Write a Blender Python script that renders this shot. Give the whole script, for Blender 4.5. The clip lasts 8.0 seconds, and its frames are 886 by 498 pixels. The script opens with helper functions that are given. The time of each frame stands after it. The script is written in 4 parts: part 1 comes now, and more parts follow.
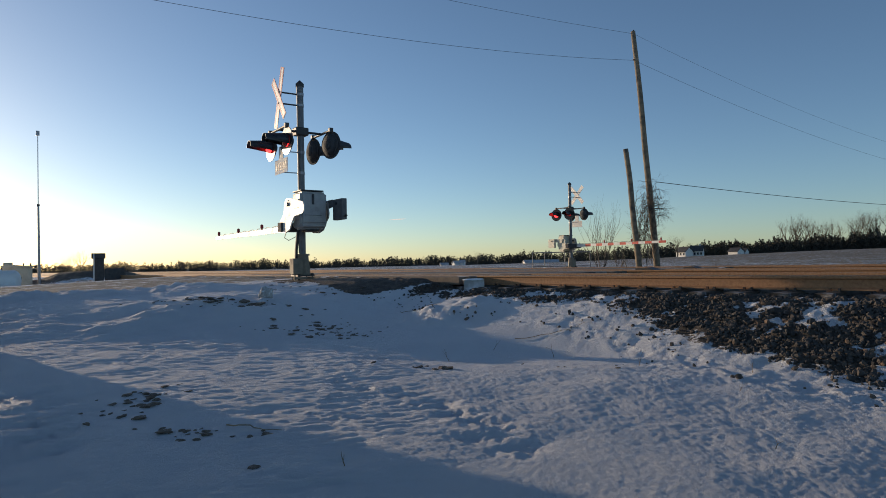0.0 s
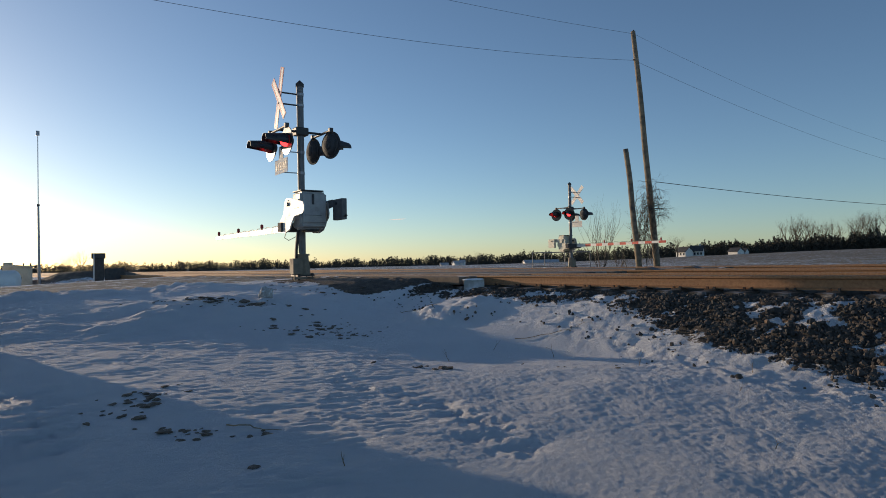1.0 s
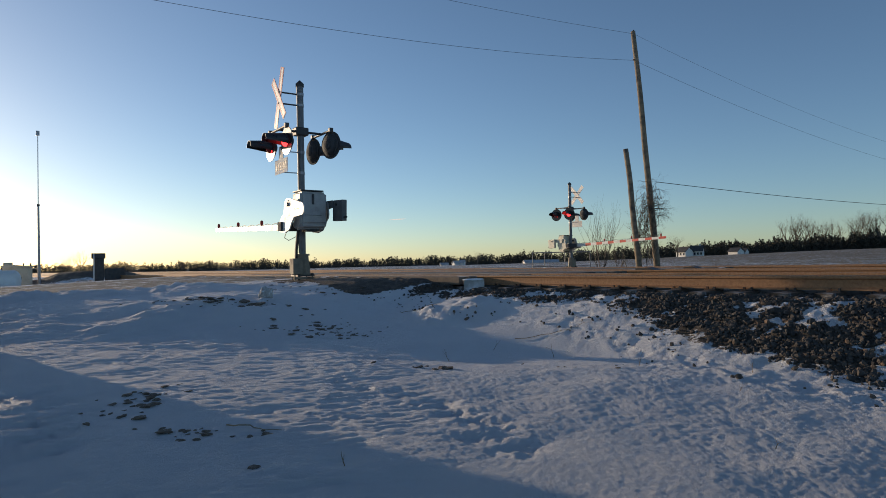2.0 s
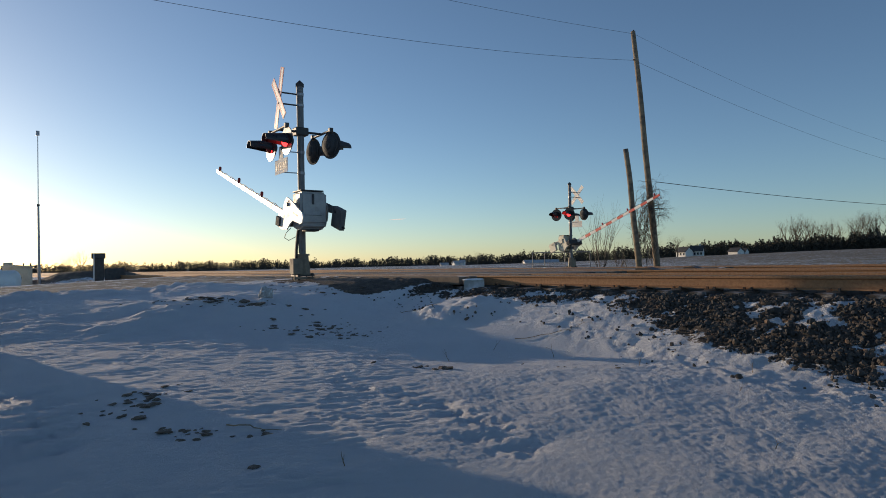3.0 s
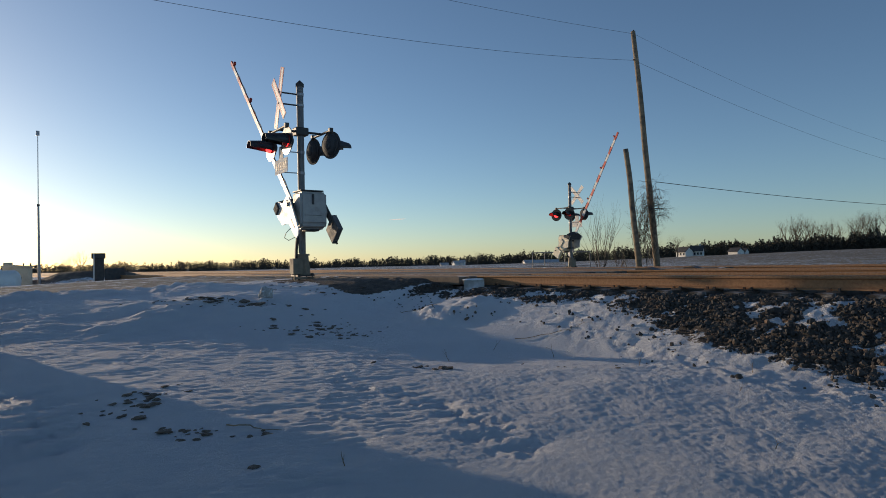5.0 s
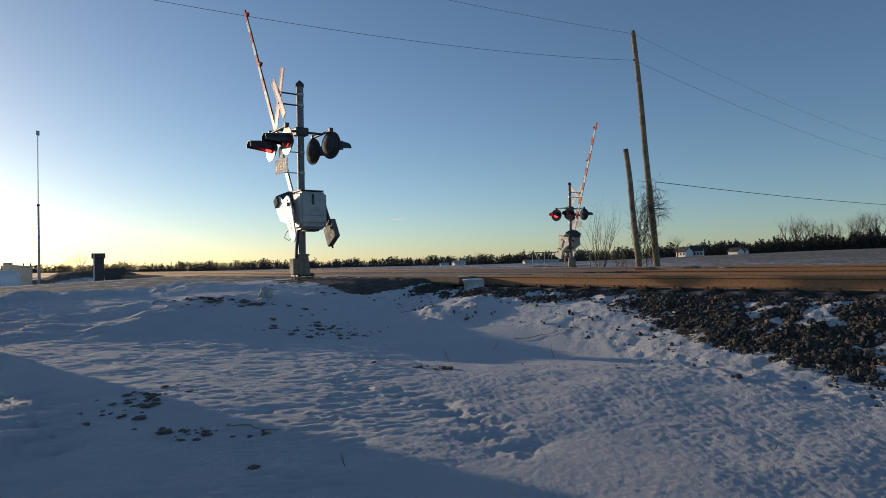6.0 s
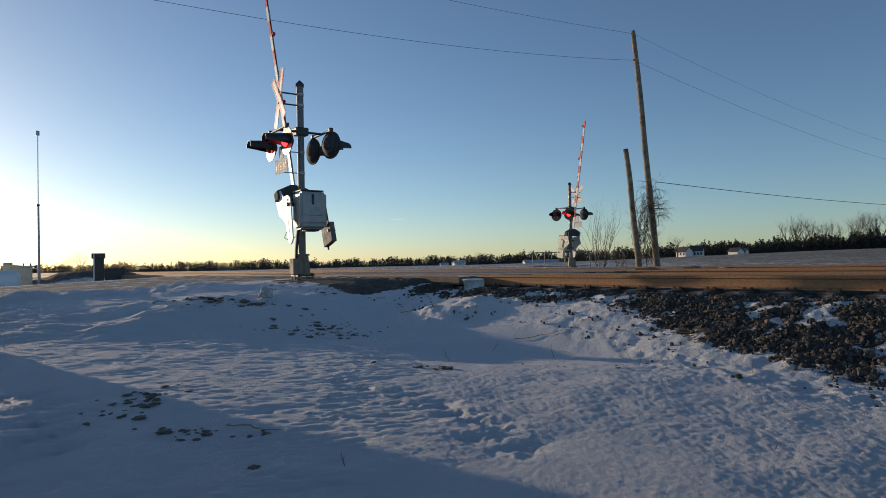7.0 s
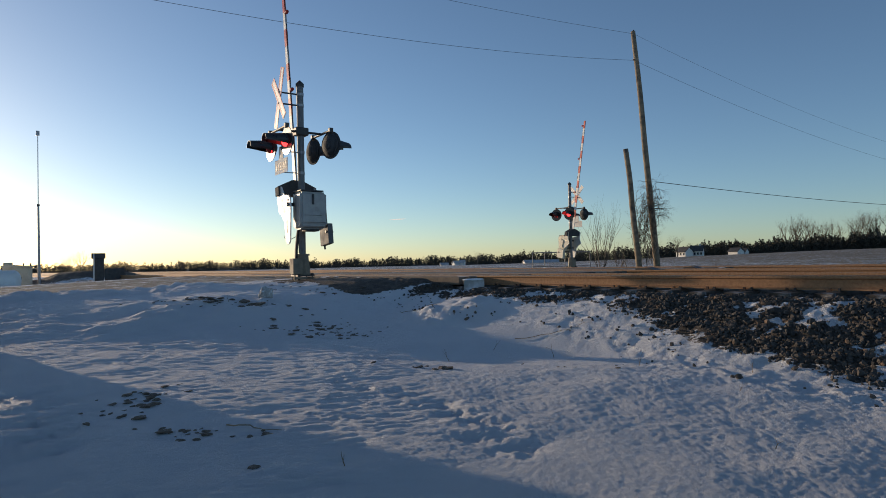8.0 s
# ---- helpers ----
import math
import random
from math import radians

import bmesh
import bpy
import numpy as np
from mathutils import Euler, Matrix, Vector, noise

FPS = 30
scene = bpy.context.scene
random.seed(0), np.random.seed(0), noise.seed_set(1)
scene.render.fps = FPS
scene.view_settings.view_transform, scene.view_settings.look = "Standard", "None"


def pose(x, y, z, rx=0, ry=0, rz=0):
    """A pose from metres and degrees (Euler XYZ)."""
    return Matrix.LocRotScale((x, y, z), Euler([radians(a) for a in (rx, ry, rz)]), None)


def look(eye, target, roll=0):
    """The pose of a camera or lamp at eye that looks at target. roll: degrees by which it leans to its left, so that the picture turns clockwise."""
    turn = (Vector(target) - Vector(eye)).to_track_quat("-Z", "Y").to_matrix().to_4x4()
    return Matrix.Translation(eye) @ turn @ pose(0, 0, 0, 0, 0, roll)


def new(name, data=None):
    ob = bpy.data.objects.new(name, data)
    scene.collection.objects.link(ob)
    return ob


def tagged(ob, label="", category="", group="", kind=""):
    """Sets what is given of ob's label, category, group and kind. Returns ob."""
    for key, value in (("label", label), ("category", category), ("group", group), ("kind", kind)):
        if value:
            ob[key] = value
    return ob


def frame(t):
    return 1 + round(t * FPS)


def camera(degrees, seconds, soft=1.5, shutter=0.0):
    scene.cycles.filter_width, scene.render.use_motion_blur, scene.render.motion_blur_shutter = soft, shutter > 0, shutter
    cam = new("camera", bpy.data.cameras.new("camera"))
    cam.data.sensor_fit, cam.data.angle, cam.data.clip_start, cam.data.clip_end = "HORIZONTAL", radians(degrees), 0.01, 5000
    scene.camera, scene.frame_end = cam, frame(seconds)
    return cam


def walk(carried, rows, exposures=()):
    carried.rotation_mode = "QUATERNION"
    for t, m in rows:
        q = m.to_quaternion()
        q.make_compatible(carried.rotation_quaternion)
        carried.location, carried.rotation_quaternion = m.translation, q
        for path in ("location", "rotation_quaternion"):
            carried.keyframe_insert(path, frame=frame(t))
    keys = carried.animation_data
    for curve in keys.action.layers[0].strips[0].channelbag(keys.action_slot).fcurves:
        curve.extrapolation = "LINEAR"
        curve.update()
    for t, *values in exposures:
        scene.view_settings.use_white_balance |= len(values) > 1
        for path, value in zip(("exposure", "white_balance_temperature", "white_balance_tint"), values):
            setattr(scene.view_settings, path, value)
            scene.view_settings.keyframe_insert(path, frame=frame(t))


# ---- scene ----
# the camera stands still beside the track, low over the snow
EYE = (0.0, 0.0, 0.27)
cam = camera(70, 8.0, 0.9)
HOLD = look(EYE, (0.0, 10.0, 0.27 + 10.0 * 0.02185), -1.2)
walk(cam, [(0.0, HOLD), (8.0, HOLD)], [(0.0, 0.42, 8600, 14), (3.5, 0.37, 8600, 14), (6.0, 0.3, 8600, 14), (8.0, 0.44, 8600, 14)])

# ---- light: a low winter sun ahead and to the left, clear sky ----
SUN_AZ, SUN_EL = -52.8, 6.3
world = bpy.data.worlds.new("world")
scene.world = world
world.use_nodes = True
wn = world.node_tree
sky = wn.nodes.new("ShaderNodeTexSky")
sky.sky_type, sky.sun_disc = "NISHITA", False
sky.sun_elevation, sky.sun_rotation = radians(SUN_EL), radians(SUN_AZ)
sky.altitude, sky.air_density, sky.dust_density, sky.ozone_density = 150.0, 0.74, 0.42, 3.4
wn.links.new(sky.outputs[0], wn.nodes["Background"].inputs[0])
wn.nodes["Background"].inputs[1].default_value = 0.153
sun_data = bpy.data.lights.new("sun", "SUN")
sun_data.energy, sun_data.angle, sun_data.color = 2.3, radians(0.55), (1.0, 0.89, 0.77)
sun = new("sun", sun_data)
_a, _e = radians(SUN_AZ), radians(SUN_EL)
sun.matrix_world = look((math.sin(_a) * math.cos(_e) * 60, math.cos(_a) * math.cos(_e) * 60, math.sin(_e) * 60), (0, 0, 0))

# ---- plan: u runs across the tracks, v along them, w across the slightly skewed road; rail tops are z = 0 ----
TURN, ROAD_TURN = 42.0, 34.0
RU = (math.cos(radians(TURN)), math.sin(radians(TURN)))


def at(u, v, z=0.0):
    return Vector((u * RU[0] - v * RU[1], u * RU[1] + v * RU[0], z))


def uv_of(x, y):
    return x * RU[0] + y * RU[1], -x * RU[1] + y * RU[0]


def w_of(x, y):
    return -x * math.sin(radians(ROAD_TURN)) + y * math.cos(radians(ROAD_TURN))


RAILS = ((9.12, 10.62), (13.62, 15.12), (18.1, 19.6))
SIGNAL_A, SIGNAL_B = (-3.18, 14.3), (6.68, 33.0)


# ---- materials ----
def mat(name, dark, light, scale=8.0, rough=0.7, metal=0.0, bump=0.15, fine=60.0, stain=None, stain_at=0.62, spread=0.0):
    m = bpy.data.materials.new(name)
    m.use_nodes = True
    nt = m.node_tree
    b = nt.nodes["Principled BSDF"]
    co = nt.nodes.new("ShaderNodeTexCoord")
    n1, n2 = nt.nodes.new("ShaderNodeTexNoise"), nt.nodes.new("ShaderNodeTexNoise")
    n1.inputs["Scale"].default_value, n1.inputs["Detail"].default_value = scale, 6
    n2.inputs["Scale"].default_value, n2.inputs["Detail"].default_value = fine, 4
    for n in (n1, n2):
        nt.links.new(co.outputs["Object"], n.inputs["Vector"])
    add = nt.nodes.new("ShaderNodeMath")
    add.operation = "MULTIPLY_ADD"
    add.inputs[1].default_value = 0.45
    nt.links.new(n2.outputs["Fac"], add.inputs[0])
    nt.links.new(n1.outputs["Fac"], add.inputs[2])
    ramp = nt.nodes.new("ShaderNodeValToRGB")
    ramp.color_ramp.elements[0].position, ramp.color_ramp.elements[1].position = 0.5, 0.95
    ramp.color_ramp.elements[0].color, ramp.color_ramp.elements[1].color = (*dark, 1), (*light, 1)
    nt.links.new(add.outputs[0], ramp.inputs[0])
    col = ramp.outputs[0]
    if spread:
        info, hsv = nt.nodes.new("ShaderNodeObjectInfo"), nt.nodes.new("ShaderNodeHueSaturation")
        mr = nt.nodes.new("ShaderNodeMapRange")
        mr.inputs["To Min"].default_value, mr.inputs["To Max"].default_value = 1 - spread, 1 + spread
        nt.links.new(info.outputs["Random"], mr.inputs["Value"])
        nt.links.new(mr.outputs[0], hsv.inputs["Value"])
        nt.links.new(col, hsv.inputs["Color"])
        col = hsv.outputs[0]
    if stain:
        n3 = nt.nodes.new("ShaderNodeTexNoise")
        n3.inputs["Scale"].default_value, n3.inputs["Detail"].default_value = scale * 0.45, 8
        nt.links.new(co.outputs["Object"], n3.inputs["Vector"])
        r3 = nt.nodes.new("ShaderNodeValToRGB")
        r3.color_ramp.elements[0].position, r3.color_ramp.elements[1].position = stain_at - 0.06, stain_at + 0.06
        nt.links.new(n3.outputs["Fac"], r3.inputs[0])
        mx = nt.nodes.new("ShaderNodeMixRGB")
        mx.inputs[2].default_value = (*stain, 1)
        nt.links.new(r3.outputs[0], mx.inputs[0])
        nt.links.new(col, mx.inputs[1])
        col = mx.outputs[0]
    nt.links.new(col, b.inputs["Base Color"])
    b.inputs["Metallic"].default_value = metal
    rr = nt.nodes.new("ShaderNodeMapRange")
    rr.inputs["From Min"].default_value, rr.inputs["From Max"].default_value = 0.3, 0.7
    rr.inputs["To Min"].default_value, rr.inputs["To Max"].default_value = max(0.03, rough - 0.1), min(1, rough + 0.1)
    nt.links.new(n1.outputs["Fac"], rr.inputs["Value"])
    nt.links.new(rr.outputs[0], b.inputs["Roughness"])
    if bump:
        bp = nt.nodes.new("ShaderNodeBump")
        bp.inputs["Strength"].default_value, bp.inputs["Distance"].default_value = bump, 0.01
        nt.links.new(add.outputs[0], bp.inputs["Height"])
        nt.links.new(bp.outputs[0], b.inputs["Normal"])
    return m


def glow(name, colour, strength):
    m = bpy.data.materials.new(name)
    m.use_nodes = True
    b = m.node_tree.nodes["Principled BSDF"]
    b.inputs["Base Color"].default_value = (*colour, 1)
    b.inputs["Emission Color"].default_value = (*colour, 1)
    b.inputs["Emission Strength"].default_value = strength
    b.inputs["Roughness"].default_value = 0.25
    return m


M_ALU = mat("aluminium", (0.13, 0.13, 0.135), (0.22, 0.22, 0.22), 6, 0.55, 0.35, 0.06, 90, (0.22, 0.19, 0.16), 0.66)
M_BOX = mat("galvanised_box", (0.3, 0.3, 0.3), (0.44, 0.44, 0.42), 5, 0.55, 0.25, 0.08, 70, (0.24, 0.22, 0.2), 0.64)
M_BLACK = mat("black_enamel", (0.012, 0.012, 0.013), (0.03, 0.03, 0.032), 10, 0.34, 0.0, 0.05, 60)
M_DISCBACK = mat("dull_disc_back", (0.04, 0.041, 0.043), (0.075, 0.078, 0.082), 8, 0.9, 0.0, 0.1, 50)
M_DARK = mat("dark_steel", (0.03, 0.03, 0.033), (0.075, 0.07, 0.068), 9, 0.5, 0.4, 0.12, 60, (0.1, 0.05, 0.03), 0.66)
M_WHITE = mat("white_paint", (0.6, 0.59, 0.56), (0.76, 0.75, 0.73), 5, 0.5, 0.0, 0.05, 50, (0.5, 0.46, 0.4), 0.68)
M_RED = mat("red_sheeting", (0.5, 0.035, 0.025), (0.66, 0.06, 0.04), 8, 0.4, 0.0, 0.04, 60)
M_LENS = mat("red_lens", (0.3, 0.012, 0.01), (0.42, 0.02, 0.015), 30, 0.18, 0.0, 0.2, 90)
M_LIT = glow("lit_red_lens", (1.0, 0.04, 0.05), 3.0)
M_TIP = mat("red_arm_lamp", (0.35, 0.02, 0.02), (0.5, 0.04, 0.03), 20, 0.6)
M_INK = mat("black_letter", (0.03, 0.03, 0.03), (0.06, 0.06, 0.06), 20, 0.6)
M_RAIL = mat("rusty_rail", (0.28, 0.135, 0.065), (0.45, 0.24, 0.125), 26, 0.7, 0.15, 0.2, 120, (0.17, 0.075, 0.04), 0.7)
M_RAILTOP = mat("worn_rail_head", (0.3, 0.27, 0.24), (0.5, 0.46, 0.42), 12, 0.22, 0.9, 0.03, 90)
M_TIE = mat("creosoted_tie", (0.035, 0.026, 0.02), (0.12, 0.095, 0.075), 7, 0.88, 0.0, 0.5, 50, (0.5, 0.53, 0.58), 0.63, 0.25)
M_STONE = mat("ballast_stone", (0.03, 0.027, 0.025), (0.12, 0.105, 0.092), 7, 0.9, 0.0, 0.4, 70, (0.17, 0.11, 0.075), 0.64, 0.4)
M_STONE_BED = mat("ballast_bed_stone", (0.028, 0.025, 0.023), (0.11, 0.094, 0.082), 11, 0.9, 0.0, 0.4, 70, (0.19, 0.12, 0.08), 0.62)
M_ASPH = mat("salted_asphalt", (0.05, 0.05, 0.05), (0.16, 0.15, 0.14), 3, 0.85, 0.0, 0.4, 60, (0.4, 0.38, 0.35), 0.62)
M_POLE = mat("weathered_pole", (0.13, 0.095, 0.065), (0.34, 0.26, 0.18), 4, 0.85, 0.0, 0.4, 45, (0.1, 0.085, 0.07), 0.6)
M_WIRE = mat("wire", (0.03, 0.03, 0.03), (0.06, 0.06, 0.06), 10, 0.6)
M_BARK = mat("bare_branch", (0.06, 0.046, 0.036), (0.17, 0.135, 0.105), 6, 0.9, 0.0, 0.2, 40)
M_FIR = mat("far_conifer", (0.035, 0.033, 0.026), (0.1, 0.09, 0.068), 0.4, 0.95, 0.0, 0.0, 3)
M_HOUSE = mat("white_siding", (0.68, 0.66, 0.62), (0.8, 0.79, 0.76), 1.5, 0.7, 0.0, 0.1, 12)
M_ROOF = mat("dark_shingle", (0.03, 0.032, 0.036), (0.08, 0.08, 0.085), 1.5, 0.9, 0.0, 0.2, 12)
M_GLASS = mat("window_dark", (0.02, 0.025, 0.03), (0.05, 0.06, 0.07), 1, 0.15, 0.0, 0.0)
M_ROOFSNOW = mat("snowy_roof", (0.3, 0.29, 0.29), (0.55, 0.55, 0.56), 0.8, 0.8)
M_HUT = mat("hut_panel", (0.46, 0.39, 0.29), (0.64, 0.56, 0.44), 3, 0.6, 0.1, 0.1, 30, (0.3, 0.26, 0.2), 0.66)
M_CONC = mat("concrete", (0.3, 0.29, 0.27), (0.48, 0.47, 0.45), 4, 0.9, 0.0, 0.3, 40, (0.7, 0.72, 0.76), 0.6)
M_DIRT = mat("frozen_clod", (0.07, 0.048, 0.034), (0.22, 0.155, 0.11), 14, 0.95, 0.0, 0.5, 70, (0.6, 0.62, 0.66), 0.66, 0.25)
M_DECK = mat("crossing_timber", (0.09, 0.065, 0.05), (0.24, 0.18, 0.135), 4, 0.85, 0.0, 0.4, 40, (0.55, 0.56, 0.6), 0.64, 0.2)
M_PIPE = mat("galvanised_pipe", (0.3, 0.3, 0.31), (0.45, 0.45, 0.46), 6, 0.5, 0.6, 0.05)
M_CAR = mat("car_paint", (0.03, 0.04, 0.06), (0.05, 0.06, 0.08), 3, 0.3, 0.3, 0.0)
M_TYRE = mat("tyre", (0.02, 0.02, 0.02), (0.04, 0.04, 0.04), 12, 0.9)
M_FARTREE = mat("pale_far_branch", (0.11, 0.085, 0.065), (0.24, 0.19, 0.145), 0.5, 0.9, 0.0, 0.0, 3)
M_BASE = mat("weathered_casting", (0.17, 0.135, 0.1), (0.3, 0.25, 0.19), 6, 0.7, 0.15, 0.2, 60, (0.12, 0.08, 0.055), 0.6)
# near signal's counterweight: the shade on its visible side is put into the grey
M_WEIGHT = mat("shaded_casting", (0.1, 0.1, 0.1), (0.19, 0.185, 0.18), 6, 0.75, 0.1, 0.15, 60)
M_SIGN = mat("matt_white_sign", (0.66, 0.65, 0.62), (0.8, 0.79, 0.76), 8, 0.85, 0.0, 0.03, 50)
# far signal's gate housing: the low sun's warm light is put into this colour
M_SUNLIT_CREAM = mat("sunlit_cream_paint", (0.55, 0.5, 0.38), (0.72, 0.66, 0.52), 5, 0.6, 0.0, 0.05, 50, (0.4, 0.34, 0.25), 0.66)
M_TANK = mat("white_tank_paint", (0.7, 0.69, 0.66), (0.82, 0.81, 0.79), 2, 0.45, 0.0, 0.03, 30, (0.55, 0.5, 0.44), 0.7)
M_STRAW = mat("dry_stalk", (0.16, 0.1, 0.055), (0.34, 0.24, 0.14), 10, 0.9)


# ---- mesh helpers ----
def mesh_of(name, bm, material, smooth=False):
    me = bpy.data.meshes.new(name)
    bm.normal_update()
    bm.to_mesh(me)
    bm.free()
    for m in (material if isinstance(material, (list, tuple)) else (material,)):
        me.materials.append(m)
    if smooth:
        me.shade_smooth()
    return me


def part(name, bm, material, parent=None, label="", smooth=False):
    ob = new(name, mesh_of(name, bm, material, smooth))
    if parent is not None:
        ob.parent = parent
    if label:
        tagged(ob, label)
    return ob


def thing(name, m, label, category, group="", kind=""):
    ob = new(name)
    ob.empty_display_size = 0.2
    ob.matrix_basis = m
    return tagged(ob, label, category, group, kind)


def box(bm, lo, hi, bevel=0.0, m=None):
    c, s = (Vector(lo) + Vector(hi)) / 2, Vector(hi) - Vector(lo)
    r = bmesh.ops.create_cube(bm, size=1, matrix=(m or Matrix()) @ Matrix.Translation(c) @ Matrix.Diagonal((*s, 1)))
    if bevel:
        es = list({e for v in r["verts"] for e in v.link_edges})
        bmesh.ops.bevel(bm, geom=es, offset=bevel, segments=2, affect="EDGES", profile=0.6)
    return bm


def tube(bm, a, b, r0, r1=None, seg=12, cap=True):
    a, b = Vector(a), Vector(b)
    d = b - a
    m = Matrix.Translation((a + b) / 2) @ d.to_track_quat("Z", "Y").to_matrix().to_4x4()
    bmesh.ops.create_cone(bm, cap_ends=cap, segments=seg, radius1=r0, radius2=r0 if r1 is None else r1, depth=d.length, matrix=m)
    return bm


def path_tube(bm, pts, radii, seg=6):
    """A bent tube through pts."""
    rings = []
    pts = [Vector(p) for p in pts]
    for i, p in enumerate(pts):
        d = (pts[min(i + 1, len(pts) - 1)] - pts[max(i - 1, 0)]).normalized()
        s = d.cross(Vector((0.13, 0.29, 0.95)))
        s = s.normalized() if s.length > 1e-4 else Vector((1, 0, 0))
        t = d.cross(s)
        r = radii[i] if isinstance(radii, (list, tuple)) else radii
        rings.append([bm.verts.new(p + r * (math.cos(6.28318 * k / seg) * s + math.sin(6.28318 * k / seg) * t)) for k in range(seg)])
    for a, b in zip(rings, rings[1:]):
        for k in range(seg):
            bm.faces.new((a[k], a[(k + 1) % seg], b[(k + 1) % seg], b[k]))
    return bm


def prism(bm, outline, lo, hi, axis=0):
    """Extrude a 2D outline along an axis: 0 for (y, z) outlines, 1 for (x, z), 2 for (x, y)."""
    def p(a, b, w):
        return ((w, a, b), (a, w, b), (a, b, w))[axis]
    f = [bm.verts.new(p(a, b, lo)) for a, b in outline]
    g = [bm.verts.new(p(a, b, hi)) for a, b in outline]
    n = len(f)
    bm.faces.new(f)
    bm.faces.new(g[::-1])
    for i in range(n):
        bm.faces.new((f[i], g[i], g[(i + 1) % n], f[(i + 1) % n]))
    bmesh.ops.recalc_face_normals(bm, faces=bm.faces)
    return bm


B = bmesh.new


# ---- relief ----
def smooth01(x, a, b):
    t = np.clip((np.asarray(x, float) - a) / (b - a), 0, 1)
    return t * t * (3 - 2 * t)


def _hash(ix, iy, seed):
    h = (ix.astype(np.int64) * 374761393 + iy.astype(np.int64) * 668265263 + seed * 974634571) & 0xFFFFFFFF
    h = ((h ^ (h >> 13)) * 1274126177) & 0xFFFFFFFF
    return ((h ^ (h >> 16)) & 0xFFFF) / 65535.0


def vnoise(x, y, seed=0):
    x, y = np.asarray(x, float), np.asarray(y, float)
    ix, iy = np.floor(x), np.floor(y)
    fx, fy = x - ix, y - iy
    fx, fy = fx * fx * fx * (fx * (fx * 6 - 15) + 10), fy * fy * fy * (fy * (fy * 6 - 15) + 10)
    a, b = _hash(ix, iy, seed), _hash(ix + 1, iy, seed)
    c, d = _hash(ix, iy + 1, seed), _hash(ix + 1, iy + 1, seed)
    return (a + (b - a) * fx) * (1 - fy) + (c + (d - c) * fx) * fy


def fbm(x, y, seed=0, octaves=4, gain=0.5):
    s, a, t = 0.0, 1.0, 0.0
    for k in range(octaves):
        s, t = s + a * vnoise(x * 2 ** k + 17.3 * k, y * 2 ** k - 9.1 * k, seed + k), t + a
        a *= gain
    return s / t * 2 - 1


def bell(u, v, cu, cv, su, sv):
    return np.exp(-((u - cu) / su) ** 2 - ((v - cv) / sv) ** 2)


def foot_of(v):
    """Where the ballast's foot lies across the track."""
    return 6.3 + 0.3 * fbm(v * 0.6, v * 0 + 1, 6) + 1.45 * smooth01(v, 1.0, 6.0)


TRACKS = [(-0.95, 5.6, 0.3, 0.9), (-0.62, 5.25, -0.4, 1.0), (-0.35, 5.0, 0.5, 0.8), (-0.1, 4.72, -0.2, 1.1), (0.06, 4.42, 0.6, 1.0), (0.24, 4.15, -0.5, 1.1), (0.2, 3.85, 0.2, 0.9), (0.42, 3.6, 0.9, 0.9),
          (-1.3, 4.55, 0.4, 0.8), (-0.75, 4.3, 0.1, 0.8), (-3.45, 5.0, 1.0, 1.5), (-3.05, 4.75, 1.2, 1.5), (-2.75, 4.3, 0.9, 1.4), (-2.5, 3.95, 1.1, 1.3), (-2.35, 3.6, 0.8, 1.2), (-3.5, 4.4, 1.3, 1.4)]


